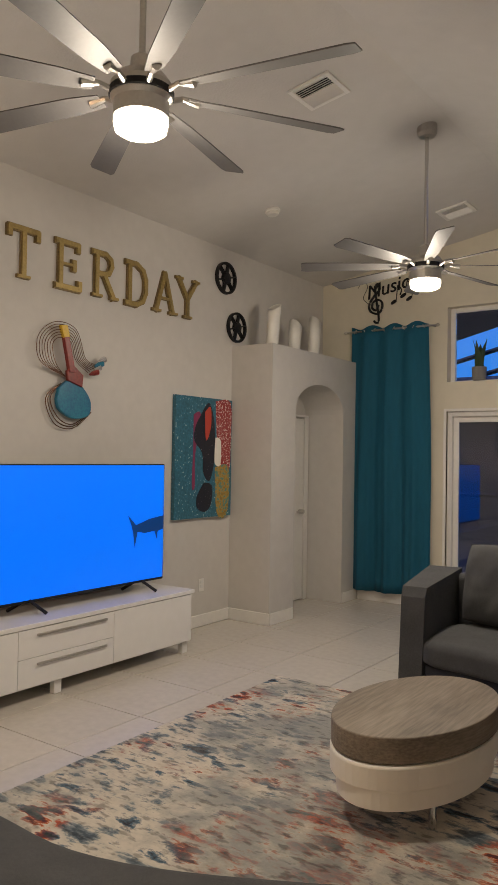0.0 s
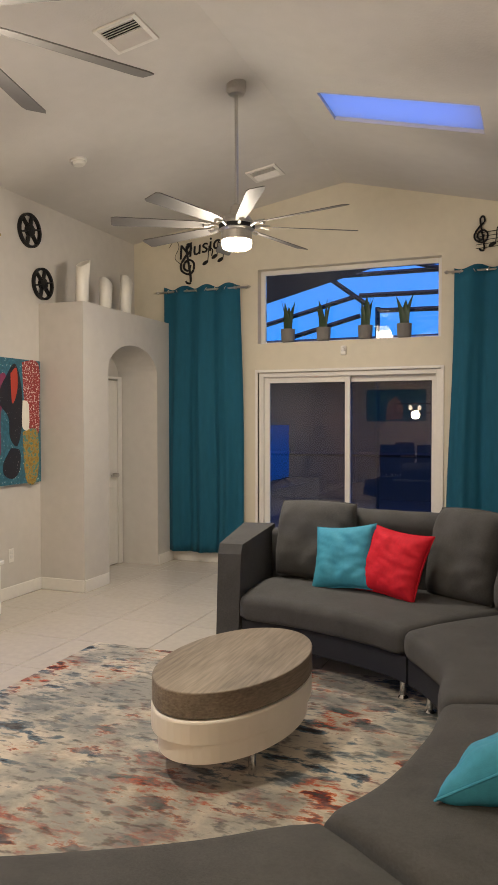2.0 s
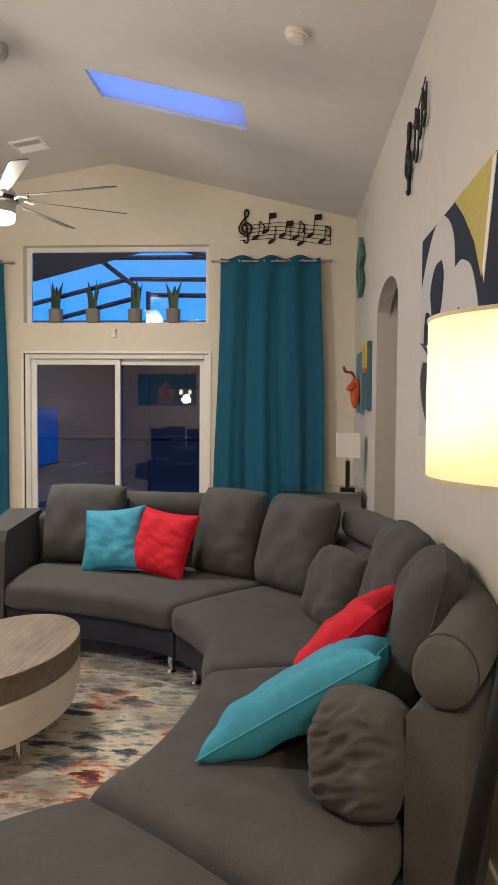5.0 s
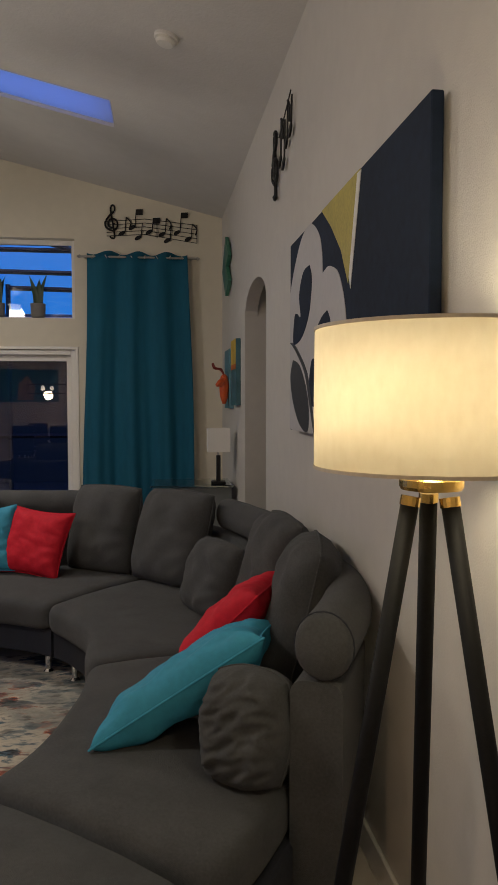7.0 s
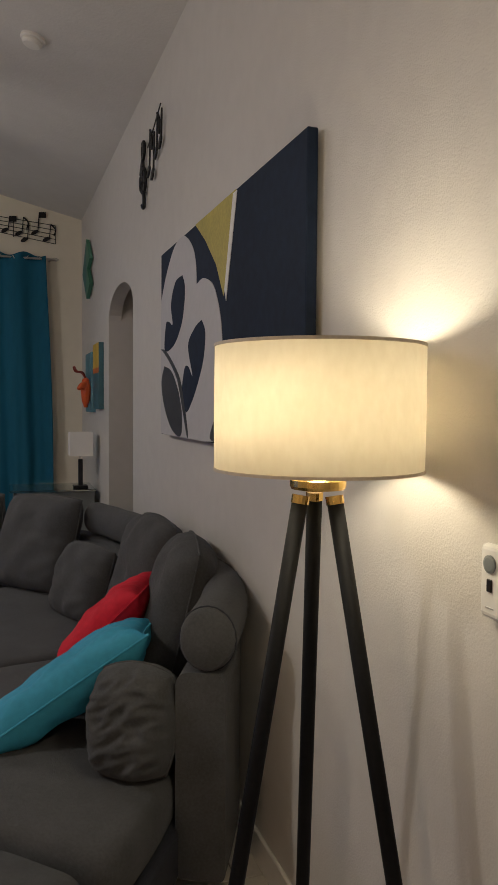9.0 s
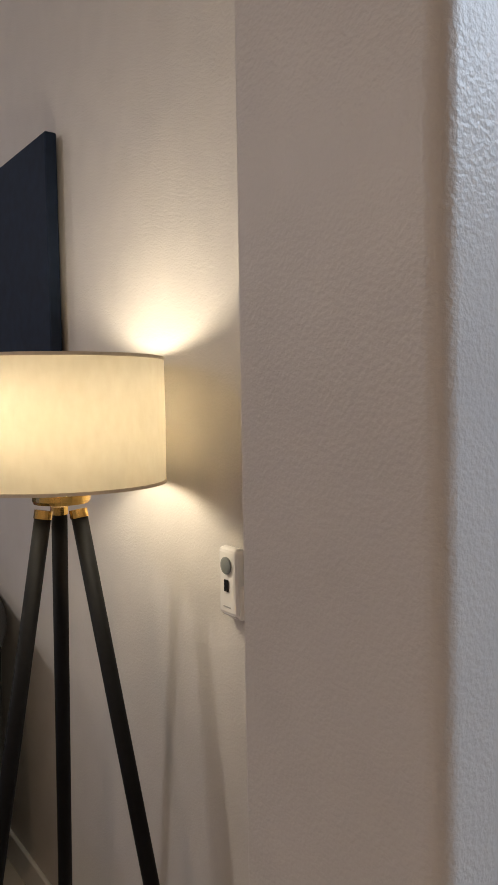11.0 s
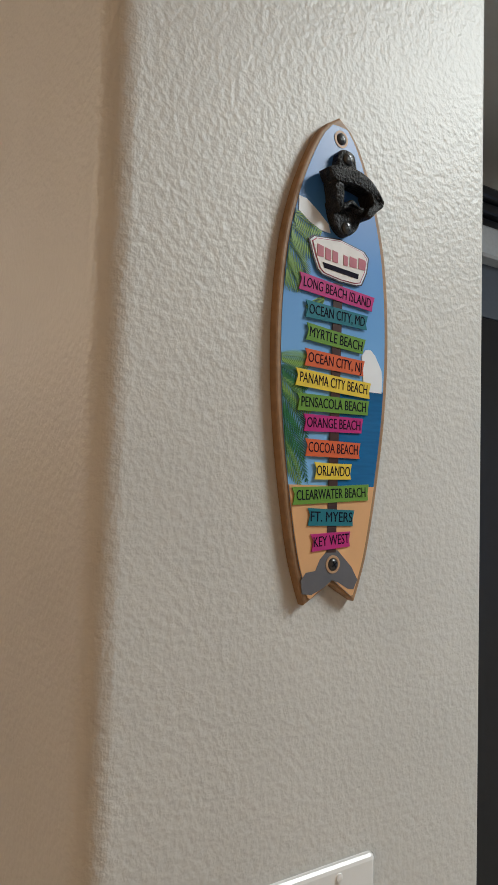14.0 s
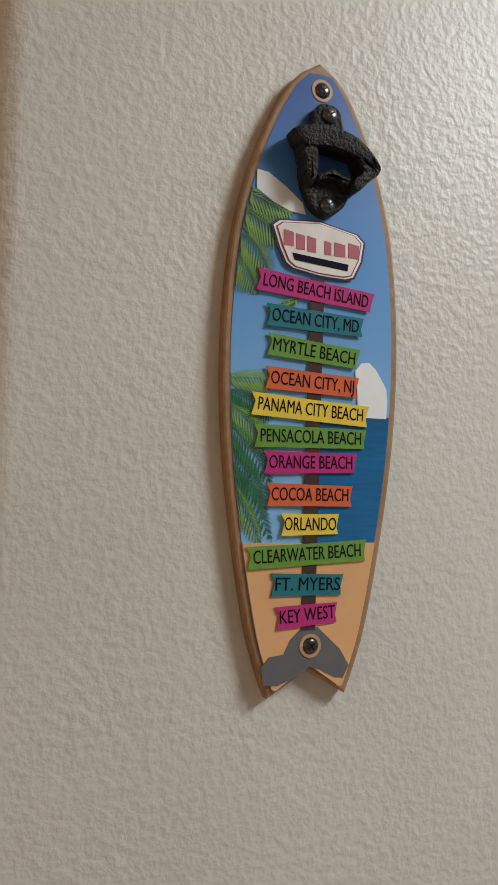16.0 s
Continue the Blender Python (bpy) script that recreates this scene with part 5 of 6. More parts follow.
part("canvas", box(XR - 0.04, 6.6, 1.50, XR, 7.0, 2.02, 0.003, 1), flat("dusty_blue_paint", (0.10, 0.22, 0.27), vary=0.4), pn2)
ORANGE = flat("orange_glaze", (0.62, 0.10, 0.02), 0.35, vary=0.2)
an = thing("orange_wall_sculpture", (XR - 0.04, 6.6, 1.75), "orange deer head shaped wall sculpture with antlers", "wall decoration")
hd = lathe([(0.015, -0.16), (0.035, -0.1), (0.045, 0.0), (0.03, 0.08), (0.01, 0.1)], (XR - 0.08, 6.62, 1.70), 14)
tube([(XR - 0.08, 6.62, 1.74), (XR - 0.12, 6.58, 1.72), (XR - 0.15, 6.55, 1.70)], [0.035, 0.03, 0.015], 10, bm=hd)
part("head", hd, ORANGE, an, "", True)
for s in (-1, 1):
    part("antler", tube(spline([(XR - 0.08, 6.62, 1.79), (XR - 0.11, 6.62 + s * 0.05, 1.84), (XR - 0.16, 6.62 + s * 0.06, 1.85), (XR - 0.18, 6.62 + s * 0.04, 1.89)], 4), 0.008, 6), flat("dark_red_glaze", (0.2, 0.02, 0.01)), an)

hang_east(dm, 6.95, 2.78, 7.064, 2.80, 1.017)
hang_east(pn, 6.15, 1.78, 6.348, 1.787, 1.033)
hang_east(pn2, 6.75, 1.78, 6.887, 1.784, 1.021)
hang_east(an, 6.6, 1.75, 6.753, 1.754, 1.024)

# console with the small lamp behind the sofa
cs = thing("console_table", (0.53, 6.7, 0), "glass topped grey console table behind the sofa", "console table")
part("top", box(0.16, 6.40, 0.835, 0.86, 6.98, 0.85, 0.003, 1), GLASST, cs, "clear glass top")
part("body", box(0.19, 6.44, 0.10, 0.85, 6.95, 0.83, 0.006, 2), flat("grey_lacquer", (0.16, 0.17, 0.17), 0.4), cs)
for x in (0.2, 0.80):
    for y in (6.45, 6.9):
        part("leg", box(x, y, 0, x + 0.04, y + 0.04, 0.10, 0.002, 1), BLACK, cs)
tl = thing("table_lamp", (0.74, 6.52, 0.85), "small table lamp with white box shade, dark base", "table lamp")
part("base", box(0.68, 6.46, 0.85, 0.80, 6.58, 0.875, 0.004, 1), BLACK, tl)
part("stem", box(0.722, 6.502, 0.875, 0.758, 6.538, 1.10, 0.003, 1), DARKW, tl)
part("neck", rod((0.74, 6.52, 1.10), (0.74, 6.52, 1.16), 0.008), NICKEL, tl)
b = bmesh.new()
for a in ((0.645, 6.43, 0.648, 6.61), (0.832, 6.43, 0.835, 6.61), (0.648, 6.43, 0.832, 6.433), (0.648, 6.607, 0.832, 6.61)):
    box(a[0], a[1], 1.13, a[2], a[3], 1.33, bm=b)
part("shade", b, flat("white_linen", (0.74, 0.72, 0.68), 0.9, vary=0.04), tl, "white fabric box shade")

# ---- wall end: surfboard bottle opener and switches ----
BX, BZ, BH, BY = 0.8045, 1.546, 0.341, SY0
PROF = [(0, 0.0225), (0.03, 0.0265), (0.1, 0.034), (0.25, 0.0435), (0.4, 0.0498), (0.55, 0.0515), (0.7, 0.0478), (0.8, 0.0405), (0.88, 0.0310), (0.94, 0.0212), (0.975, 0.0125), (1.0, 0.0)]


def half_width(v):
    for (a, p), (c, q) in zip(PROF, PROF[1:]):
        if v <= c:
            i = PROF.index((a, p))
            w0_ = PROF[max(i - 1, 0)]
            w3_ = PROF[min(i + 2, len(PROF) - 1)]
            t = (v - a) / (c - a)
            m0 = (q - w0_[1]) / (c - w0_[0]) * (c - a)
            m1 = (w3_[1] - p) / (w3_[0] - a) * (c - a)
            return max(0.0, (2 * t ** 3 - 3 * t * t + 1) * p + (t ** 3 - 2 * t * t + t) * m0 + (3 * t * t - 2 * t ** 3) * q + (t ** 3 - t * t) * m1)
    return 0.0


BM = Matrix(((1, 0, 0, BX), (0, 0, -1, BY), (0, 1, 0, BZ), (0, 0, 0, 1)))


def board_outline(v0, v1, inset=0.0, notch=True, n=48):
    vs = [v0 + (v1 - v0) * i / n for i in range(n + 1)]
    right = [(max(0.0005, half_width(v) - inset), v * BH) for v in vs]
    if v1 >= 1:
        right[-1] = (0.0, BH - inset * 1.6)
        right = [p for p in right if p[1] <= BH - inset * 1.6]
    left = [(-x, z) for x, z in right[::-1] if x > 0.0004]
    pts = right + left
    if notch and v0 <= 0:
        pts = [(0.0, 0.013 + inset)] + [(x, max(z, inset)) for x, z in pts]
    return pts


def lay(outline, h0, t):
    return slab(outline, BM @ Matrix.Translation((0, 0, h0)), t)


sb = thing("surfboard_bottle_opener", (BX, BY, BZ), "wooden surfboard wall bottle opener with painted beach signs", "bottle opener")
part("board", slab(board_outline(0, 1), BM @ Matrix.Translation((0, 0, 0.0005)), 0.0066, 0.0015), flat("plywood_edge", (0.30, 0.17, 0.085), 0.55, vary=0.25, scale=60, bump=0.2), sb, "varnished plywood board")


def sky_face():
    m = flat("board_sky", (0.08, 0.25, 0.62), 0.35, vary=0.05)
    n, l = m.node_tree.nodes, m.node_tree.links
    co, se_, rp_ = n.new("ShaderNodeTexCoord"), n.new("ShaderNodeSeparateXYZ"), n.new("ShaderNodeValToRGB")
    ma = n.new("ShaderNodeMapRange")
    ma.inputs[1].default_value, ma.inputs[2].default_value = BZ, BZ + BH
    l.new(co.outputs["Object"], se_.inputs[0])
    l.new(se_.outputs["Z"], ma.inputs[0])
    l.new(ma.outputs[0], rp_.inputs[0])
    e = rp_.color_ramp.elements
    e.new(0.7)
    for i, (p, c) in enumerate(((0.40, (0.20, 0.45, 0.78)), (0.70, (0.08, 0.27, 0.62)), (0.95, (0.015, 0.09, 0.34)))):
        e[i].position, e[i].color = p, (*c, 1)
    l.new(rp_.outputs[0], n["Principled BSDF"].inputs["Base Color"])
    return m


HF = 0.0071
part("sky_picture", lay(board_outline(0, 1, 0.0042), HF - 0.0002, 0.0005), sky_face(), sb, "blue sky picture")


def band(v0, v1, side):
    n = 16
    vs = [v0 + (v1 - v0) * i / n for i in range(n + 1)]
    r = [(half_width(v) - 0.0044, v * BH) for v in vs]
    l = [(-x, z) for x, z in r[::-1]]
    return r + l if side == 0 else ([(0.0, v0 * BH)] + r + [(0.0, v1 * BH)])


SEA = flat("board_sea", (0.008, 0.13, 0.33), 0.25, vary=0.25, scale=40, stretch=(0.3, 1, 3))
SAND = flat("board_sand", (0.72, 0.40, 0.20), 0.3, vary=0.06, scale=20)
ROCK = flat("board_rock", (0.13, 0.13, 0.145), 0.3, vary=0.1)
CLOUD = flat("board_cloud", (0.80, 0.82, 0.86), 0.3, vary=0.04)
PALM = flat("board_palm", (0.03, 0.17, 0.07), 0.3, vary=0.35, scale=60)
PALM2 = flat("board_palm_light", (0.20, 0.36, 0.10), 0.3, vary=0.3, scale=60)
part("sea_picture", lay(band(0.20, 0.437, 1), HF + 0.0001, 0.0006), SEA, sb, "deep blue sea picture")
sand = board_outline(0, 0.235, 0.0043, n=16)
part("sand_picture", lay(sand, HF + 0.0002, 0.0008), SAND, sb, "sand picture")


def bpx(px, py):
    """Board coordinates from the sign painter's sheet."""
    return ((px - (563 - (py - 112) * 0.0177)) * 0.000326, (1245 - py) * 0.2985 / 1000 - 0.0012)


part("rock_picture", lay([bpx(*p) for p in ((466, 1215), (462, 1185), (475, 1168), (500, 1165), (512, 1140), (530, 1122), (560, 1120), (580, 1140), (600, 1160), (617, 1190), (606, 1212), (590, 1210), (565, 1195), (545, 1188), (520, 1205), (490, 1218))], HF + 0.0003, 0.0009), ROCK, sb, "grey rock picture")
part("cloud_picture", lay([bpx(*p) for p in ((634, 745), (632, 690), (628, 660), (640, 645), (655, 643), (668, 655), (678, 672), (688, 690), (690, 712), (688, 745))], HF + 0.0002, 0.0008), CLOUD, sb, "white cloud picture")
part("cloud_picture", lay([bpx(*p) for p in ((450, 318), (470, 320), (500, 340), (530, 365), (536, 385), (510, 384), (480, 372), (450, 352))], HF + 0.0002, 0.0008), CLOUD, sb)


def frond(x0, y0, x1, y1, sag, w, droop, lift):
    """A palm frond: a thin rib with slender leaflets on both sides, kept within the picture."""
    b, n = bmesh.new(), 17

    def keep(px, py):
        x, z = bpx(px, py)
        return max(-half_width(min(1, max(0, z / BH))) + 0.0046, x), z
    spine = [(x0 + (x1 - x0) * i / n, y0 + (y1 - y0) * i / n + sag * (i / n) ** 2) for i in range(n + 1)]
    m = BM @ Matrix.Translation((0, 0, lift))

    def leaf(pts):
        q = [keep(*p) for p in pts]
        if min(abs(q[0][0] - q[2][0]) + abs(q[0][1] - q[2][1]), abs(q[1][0] - q[3][0]) + abs(q[1][1] - q[3][1])) > 1e-4:
            slab(q, m, 0.0003, bm=b)
    for i, ((ax, ay), (cx, cy)) in enumerate(zip(spine, spine[1:])):
        d = Vector((cx - ax, cy - ay)).normalized()
        size = w * math.sin(math.pi * (0.18 + 0.80 * i / n))
        for side in (-1, 1):
            nrm = Vector((-d.y, d.x)) * side
            tip = Vector((ax, ay)) + d * size * 0.75 + nrm * size * 0.8 + Vector((0, droop * size))
            mid = Vector((ax, ay)) * 0.55 + tip * 0.45
            wd = d * 2.6
            leaf([(ax - d.x, ay - d.y), tuple(mid - wd), tuple(tip), tuple(mid + wd)])
        leaf([(ax - 0.6, ay - 1.2), (cx - 0.6, cy - 1.2), (cx + 0.6, cy + 1.2), (ax + 0.6, ay + 1.2)])
    bmesh.ops.recalc_face_normals(b, faces=b.faces)
    return b


for i, (a, mt) in enumerate((((398, 690, 492, 672, 18, 30, 0.3), PALM2), ((398, 712, 478, 716, 40, 34, 0.4), PALM), ((398, 735, 486, 770, 40, 36, 0.4), PALM2), ((398, 765, 478, 810, 60, 36, 0.4), PALM), ((398, 800, 470, 860, 60, 34, 0.4), PALM),
                             ((400, 835, 480, 900, 70, 30, 0.4), PALM), ((404, 870, 462, 930, 50, 26, 0.4), PALM2), ((410, 352, 512, 382, 8, 34, 0.3), PALM2), ((404, 385, 500, 402, 40, 38, 0.5), PALM2),
                             ((400, 420, 474, 440, 60, 40, 0.5), PALM2), ((400, 455, 452, 480, 60, 34, 0.6), PALM2), ((520, 540, 470, 548, 20, 18, 0.9), PALM2))):
    part("palm_leaf_picture", frond(*a, HF + 0.00032 + 0.00004 * i), mt, sb)
part("post_picture", lay([bpx(545, 500), bpx(570, 500), bpx(555, 1125), bpx(530, 1125)], HF + 0.0009, 0.0005), flat("board_post", (0.06, 0.03, 0.028), 0.3), sb, "dark post picture")

MAG, TEL, GRN, ORG, YEL = (flat(n_, c_, 0.3, vary=0.06, scale=40) for n_, c_ in (("sign_magenta", (0.50, 0.03, 0.20)), ("sign_teal", (0.015, 0.17, 0.22)), ("sign_green", (0.14, 0.30, 0.05)), ("sign_orange", (0.68, 0.13, 0.05)), ("sign_yellow", (0.80, 0.58, 0.07))))
INK = flat("sign_ink", (0.010, 0.008, 0.02), 0.8, spec=0.1)
SIGNS = [("LONG BEACH ISLAND", MAG, 523, 450, 662, -5), ("OCEAN CITY, MD", TEL, 577, 468, 642, -2), ("MYRTLE BEACH", GRN, 633, 470, 635, -5), ("OCEAN CITY, NJ", ORG, 688, 467, 633, -2.5),
         ("PANAMA CITY BEACH", YEL, 737, 443, 652, -3), ("PENSACOLA BEACH", GRN, 786, 448, 648, 0.5), ("ORANGE BEACH", MAG, 831, 465, 630, 1), ("COCOA BEACH", ORG, 888, 470, 622, 0),
         ("ORLANDO", YEL, 940, 495, 597, 0), ("CLEARWATER BEACH", GRN, 992, 437, 648, 3), ("FT. MYERS", TEL, 1045, 478, 605, -1), ("KEY WEST", MAG, 1098, 487, 595, 4)]
for i, (txt, mt, py, l_, r_, tilt) in enumerate(SIGNS):
    cx, cz = bpx((l_ + r_) / 2, py)
    w_, h_ = (r_ - l_) * 0.000326, 0.0118
    rng = random.Random(i)
    e = [(-w_ / 2, -h_ / 2), (w_ / 2 - rng.uniform(0, 0.002), -h_ / 2 + rng.uniform(0, 0.001)), (w_ / 2 - 0.0015, -h_ * 0.1), (w_ / 2, h_ / 2 - rng.uniform(0, 0.001)), (0, h_ / 2 - 0.0004), (-w_ / 2 - 0.0005, h_ / 2), (-w_ / 2 + 0.0018, h_ * 0.12)]
    m = BM @ Matrix.Translation((cx, cz, HF + 0.0014)) @ Matrix.Rotation(radians(tilt), 4, "Z")
    sg = part("sign_board_picture", slab(e, m, 0.0006), mt, sb)
    tw = words(txt, 0.0098, m @ Matrix.Translation((0, 0, 0.0007)), 0.0001, "lettering", INK, sg)
    xs = [(m.inverted() @ v.co).x for v in tw.data.vertices]
    k = min(1.15, w_ * 0.9 / (max(xs) - min(xs)))
    tw.data.transform(m @ Matrix.Diagonal((k, 1.0, 1, 1)) @ m.inverted())
# the shop badge, left unlettered
for f, mt, lift in ((1.0, flat("badge_edge", (0.05, 0.035, 0.06), 0.3), 0.0014), (0.95, CLOUD, 0.0017), (0.90, flat("badge_line", (0.4, 0.05, 0.12), 0.3), 0.0020), (0.87, flat("badge_white", (0.76, 0.72, 0.70), 0.3), 0.0023)):
    cpx, cpy = 560, 448
    pts = [bpx(cpx + (x - cpx) * f, cpy + (y - cpy) * f) for x, y in ((473, 412), (485, 402), (560, 394), (632, 408), (646, 422), (640, 460), (625, 492), (610, 497), (560, 496), (510, 488), (497, 478), (485, 450))]
    part("badge_picture", slab(pts[::-1], BM @ Matrix.Translation((0, 0, HF + lift)), 0.0004), mt, sb)
for a in ((495, 420, 512, 448), (517, 424, 532, 452), (537, 426, 552, 454), (568, 430, 580, 455), (586, 430, 606, 455), (612, 428, 632, 455)):
    q = [bpx(a[0], a[1]), bpx(a[2], a[1] + 3), bpx(a[2], a[3]), bpx(a[0], a[3])]
    part("badge_mark", slab(q[::-1], BM @ Matrix.Translation((0, 0, HF + 0.0026)), 0.0004), flat("badge_red", (0.45, 0.12, 0.16), 0.3), sb)
part("badge_mark", slab([bpx(510, 460), bpx(612, 468), bpx(610, 480), bpx(514, 472)][::-1], BM @ Matrix.Translation((0, 0, HF + 0.0026)), 0.0004), INK, sb)

SCREWM = flat("dark_screw", (0.10, 0.10, 0.10), 0.3)
SCREWM.node_tree.nodes["Principled BSDF"].inputs["Metallic"].default_value = 0.9


def screw(px, py, h, parent, r=0.0042):
    x, z = bpx(px, py)
    m = BM @ Matrix.Translation((x, z, h))
    s = part("screw", lathe([(r, 0), (r * 0.95, 0.0008), (r * 0.6, 0.0016), (r * 0.1, 0.0018)], (0, 0, 0), 20, m), SCREWM, parent, "dark cross head screw", True)
    c = bmesh.new()
    for t in (35, 125):
        slab([(-r * 0.6, -0.0004), (r * 0.6, -0.0004), (r * 0.6, 0.0004), (-r * 0.6, 0.0004)], m @ Matrix.Rotation(radians(t), 4, "Z") @ Matrix.Translation((0, 0, 0.0016)), 0.0004, bm=c)
    part("slot", c, BLACK, s)


screw(566, 151, HF + 0.0003, sb)
screw(547, 1152, HF + 0.0012, sb)
for px, py in ((566, 151), (547, 1152)):
    x, z = bpx(px, py)
    part("washer", lathe([(0.0062, 0.0), (0.0062, 0.0004), (0.0045, 0.0004), (0.0045, 0)], (0, 0, 0), 24, BM @ Matrix.Translation((x, z, HF + 0.0012 if py > 500 else HF + 0.0003)), close=True), flat("bare_wood_ring", (0.5, 0.3, 0.17)), sb)

# cast iron opener


def iron(name, pts, h0, t, parent, bev=0.0015, label=""):
    q = [tuple(p)[:2] for p in spline([(*bpx(*p), 0) for p in pts] + [(*bpx(*pts[0]), 0)], 5)[:-1]]
    return part(name, slab(q[::-1], BM @ Matrix.Translation((0, 0, h0)), t, bev), BLACKI, parent, label)


op = iron("opener_plate", ((520, 318), (545, 322), (570, 306), (595, 324), (614, 318), (608, 345), (596, 370), (568, 389), (543, 378), (528, 352)), HF + 0.0005, 0.006, sb, 0.0015, "black cast iron bottle opener")
iron("opener_tab", ((543, 200), (553, 187), (570, 183), (588, 189), (594, 205), (596, 252), (541, 250)), HF + 0.0005, 0.006, op)
iron("opener_hood", ((497, 252), (512, 243), (545, 236), (580, 236), (615, 248), (642, 272), (656, 294), (650, 304), (628, 290), (598, 280), (560, 275), (528, 279), (508, 274)), HF + 0.003, 0.012, op, 0.003)
iron("opener_cheek", ((512, 276), (538, 278), (542, 300), (540, 325), (530, 345), (520, 325), (517, 300)), HF + 0.002, 0.012, op, 0.002)
iron("opener_cheek", ((610, 284), (650, 303), (634, 322), (612, 345), (600, 340), (604, 324), (618, 308)), HF + 0.002, 0.014, op, 0.002)
iron("opener_lip", ((540, 322), (556, 316), (570, 306), (586, 316), (604, 320), (600, 334), (570, 326), (545, 334)), HF + 0.006, 0.006, op, 0.002)
screw(570, 205, HF + 0.0065, op, 0.0046)
screw(567, 370, HF + 0.0065, op, 0.0046)

# switch plate
SWP = flat("switch_plastic", (0.80, 0.78, 0.76), 0.28, vary=0.02)
sw = thing("light_switch", (0.795, SY0, 1.31), "white double rocker light switch plate", "light switch")
part("plate", box(0.737, SY0 - 0.007, 1.256, 0.853, SY0, 1.370, 0.0045, 3), SWP, sw)
for x in (0.770, 0.818):
    part("surround", box(x - 0.0185, SY0 - 0.0085, 1.279, x + 0.0185, SY0 - 0.006, 1.347, 0.001, 1), SWP, sw)
    r = slab([(0, 0), (0.003, 0), (0.0055, 0.031), (0.001, 0.062), (0, 0.062)], Matrix(((0, 0, 1, x - 0.0155), (-1, 0, 0, SY0 - 0.0085), (0, 1, 0, 1.282), (0, 0, 0, 1))), 0.031)
    part("rocker", r, WHITEG, sw)
    for z in (1.2645, 1.3615):
        part("screw", lathe([(0.003, 0), (0.0028, 0.001), (0.001, 0.0014)], (x, SY0 - 0.007, z), 14, Matrix.Rotation(radians(90), 4, "X")), SWP, sw)

# dark cabinet in the kitchen
cb = thing("kitchen_hutch", (1.55, 1.45, 0), "tall black cabinet with stepped cornice and pale counter", "cabinet")
part("body", box(1.12, 1.2, 0.0, 2.3, 1.75, 2.09, 0.004, 1), DARKW, cb)
part("shelf", box(1.10, 1.15, 2.23, 2.3, 1.75, 2.31, 0.006, 1), flat("brushed_steel", (0.5, 0.52, 0.54), 0.35), cb, "pale steel band")
part("body", box(1.12, 1.2, 2.09, 2.3, 1.75, 2.23), flat("slate_panel", (0.10, 0.12, 0.15), 0.3), cb)
for k in range(3):
    part("cornice", box(1.10 - 0.015 * k, 1.17 - 0.02 * k, 2.31 + 0.03 * k, 2.3, 1.75, 2.34 + 0.03 * k, 0.006, 2), DARKW, cb)
part("knob", lathe([(0.008, 0), (0.016, 0.015), (0.016, 0.025), (0.006, 0.032)], (1.19, 1.2, 2.17), 18, Matrix.Rotation(radians(90), 4, "X")), CHROME, cb, "chrome knob")

kl = thing("kitchen_ceiling_light", (1.75, -0.4, KZ), "flat square white ceiling light", "ceiling light")
part("frame", box(1.45, -0.70, KZ - 0.03, 2.05, -0.10, KZ, 0.004, 1), TRIM, kl)
part("diffuser", box(1.48, -0.67, KZ - 0.034, 2.02, -0.13, KZ - 0.03), flat("cool_diffuser", (0.95, 0.98, 1.0), emit=3), kl)

# ---- dining area behind ----
dt = thing("dining_table", (-2.2, -1.5, 0), "dark dining table with glass inlay", "dining table")
part("tabletop", box(-3.1, -1.95, 0.72, -1.3, -1.05, 0.76, 0.006, 2), DARKW, dt)
for x in (-3.0, -1.48):
    for y in (-1.88, -1.2):
        part("leg", box(x, y, 0, x + 0.08, y + 0.08, 0.72, 0.004, 1), DARKW, dt)
ch = thing("dining_chair", (-2.7, -0.75, 0), "dark upholstered dining chair", "chair", "chairs round the table")
part("seat", box(-2.93, -0.98, 0.42, -2.47, -0.52, 0.50, 0.02, 3), DARKW, ch)
part("backrest", box(-2.93, -0.58, 0.50, -2.47, -0.52, 1.05, 0.02, 3), DARKW, ch)
for x in (-2.91, -2.53):
    for y in (-0.96, -0.58):
        part("leg", box(x, y, 0, x + 0.04, y + 0.04, 0.42, 0.003, 1), DARKW, ch)
copy_thing(ch, pose(-1.9, -0.75, 0))
copy_thing(ch, pose(-2.7, -2.25, 0, 0, 0, 180))
copy_thing(ch, pose(-1.7, -2.25, 0, 0, 0, 180))
cl = thing("chandelier", (-2.3, -1.5, 3.5), "rectangular black framed chandelier with lit bulbs", "chandelier")
part("cord", rod((-2.3, -1.5, 1.95), (-2.3, -1.5, roof_z(-2.3)), 0.008), BLACK, cl)
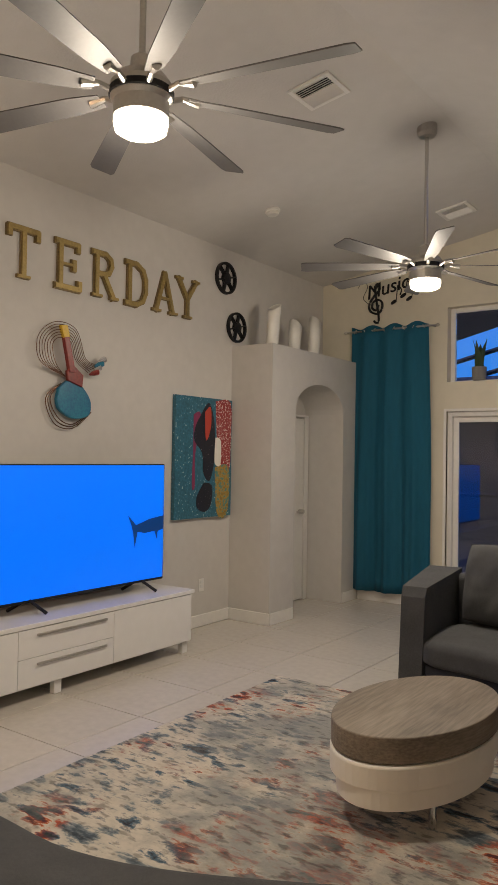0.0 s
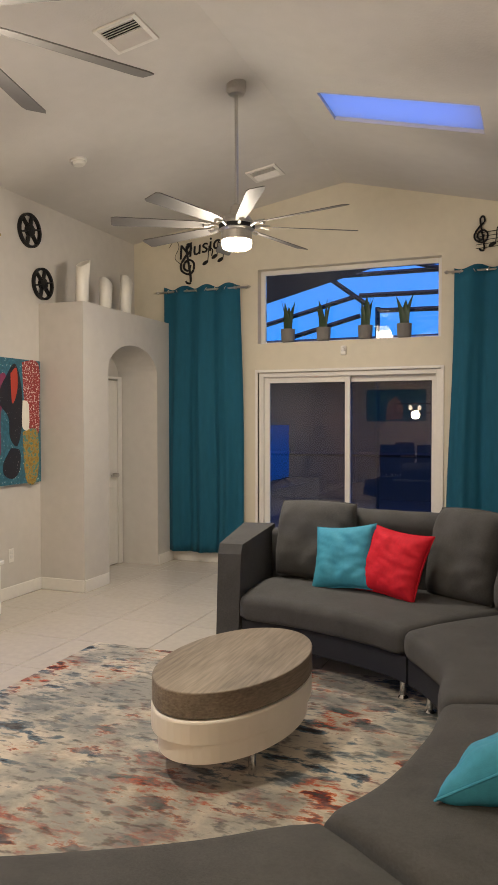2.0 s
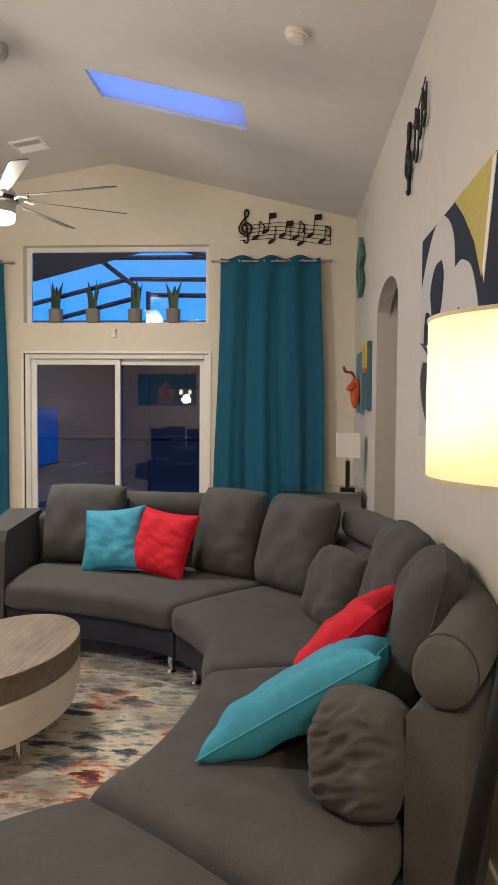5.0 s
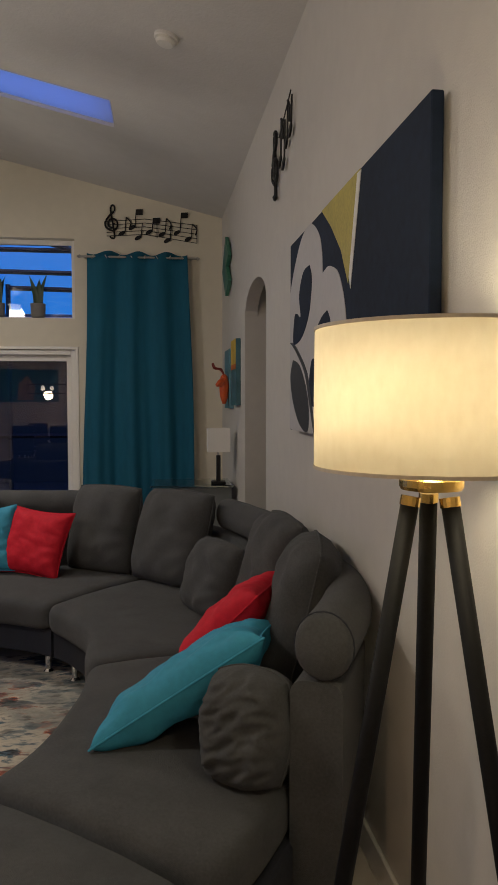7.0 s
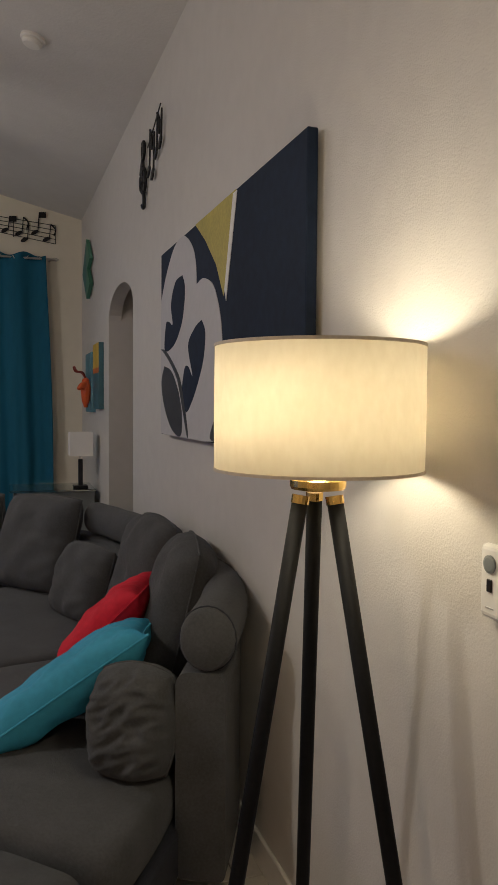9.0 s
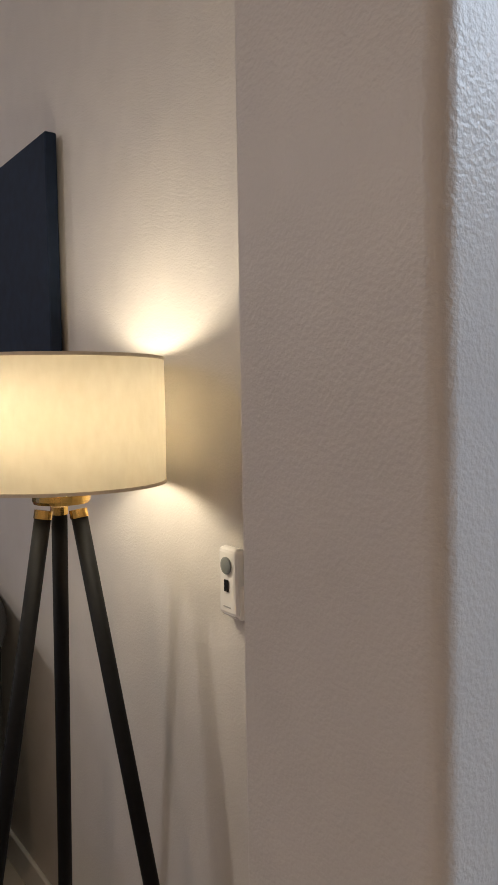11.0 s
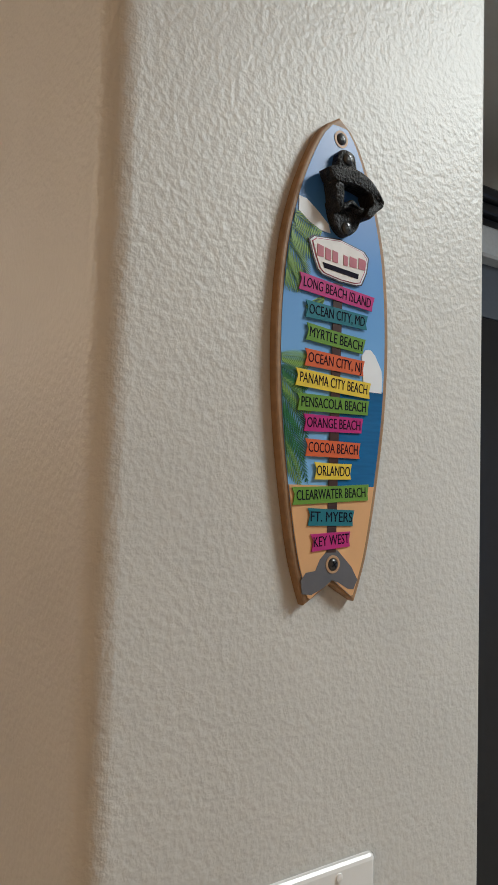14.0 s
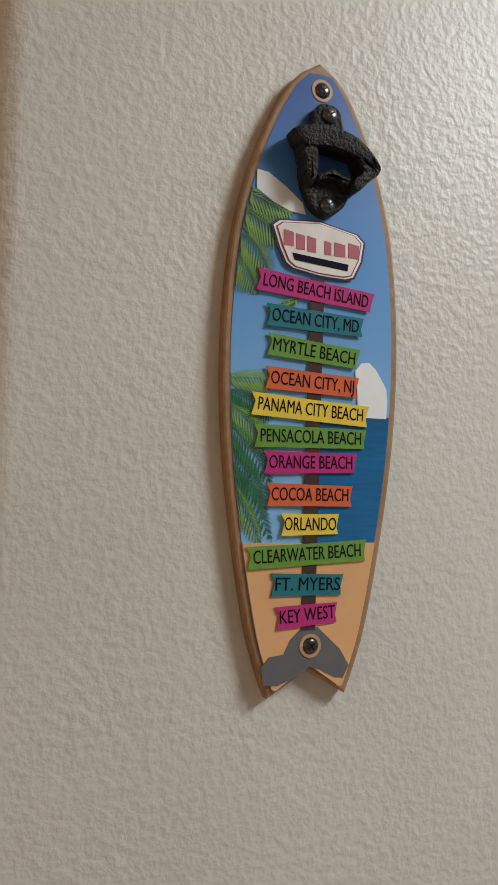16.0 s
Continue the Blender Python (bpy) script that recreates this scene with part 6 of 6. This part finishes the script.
for z in (1.74, 1.95):
    for a in ((-2.75, -1.62, -1.85, -1.62), (-2.75, -1.38, -1.85, -1.38), (-2.75, -1.62, -2.75, -1.38), (-1.85, -1.62, -1.85, -1.38), (-2.75, -1.5, -1.85, -1.5)):
        part("frame", tube([(a[0], a[1], z), (a[2], a[3], z)], 0.009, 4), BLACK, cl)
for x in (-2.75, -1.85):
    for y in (-1.62, -1.38):
        part("frame", tube([(x, y, 1.74), (x, y, 1.95)], 0.009, 4), BLACK, cl)
for x in (-2.42, -2.22):
    part("bulb", lathe([(0.015, 0.06), (0.04, 0.02), (0.045, -0.02), (0.02, -0.05)], (x, -1.5, 1.86), 16), GLOW, cl, "lit globe bulb", True).visible_shadow = False
dp = thing("dining_painting", (-3.1, YB, 1.95), "teal and brown canvas above the dining table", "painting")
part("canvas", box(-3.8, YB, 1.55, -2.3, YB + 0.03, 2.35, 0.003, 1), flat("teal_canvas", (0.03, 0.17, 0.2), vary=0.5, scale=6), dp)
part("painted_shape", slab([(-3.3, 1.6), (-2.9, 1.6), (-2.85, 1.9), (-3.05, 2.2), (-3.25, 2.0)], Matrix(((1, 0, 0, 0), (0, 0, 1, YB + 0.03), (0, 1, 0, 0), (0, 0, 0, 1))), 0.002), flat("ochre_shape", (0.4, 0.25, 0.15), vary=0.4), dp)

# ---- floor tiles ----
PITCH, GAP = 0.61, 0.006
flr = bpy.data.objects["floor"]
meshes = {}
x = -2.80 - 3 * PITCH
while x < KX:
    y = 2.93 - 11 * PITCH
    while y < YF:
        x0, x1, y0, y1 = max(x, XL) + GAP / 2, min(x + PITCH, KX) - GAP / 2, max(y, YB) + GAP / 2, min(y + PITCH, YF + 0.02) - GAP / 2
        if x1 - x0 > 0.03 and y1 - y0 > 0.03:
            key = (round(x1 - x0, 3), round(y1 - y0, 3))
            if key not in meshes:
                bm = box(0, 0, -0.0085, key[0], key[1], 0.0, 0.0015, 1)
                me = bpy.data.meshes.new("tile")
                bm.to_mesh(me)
                bm.free()
                me.materials.append(TILE)
                meshes[key] = me
            o = new("tile", meshes[key])
            o.location = (x0, y0, 0)
            o.parent = flr
        y += PITCH
    x += PITCH
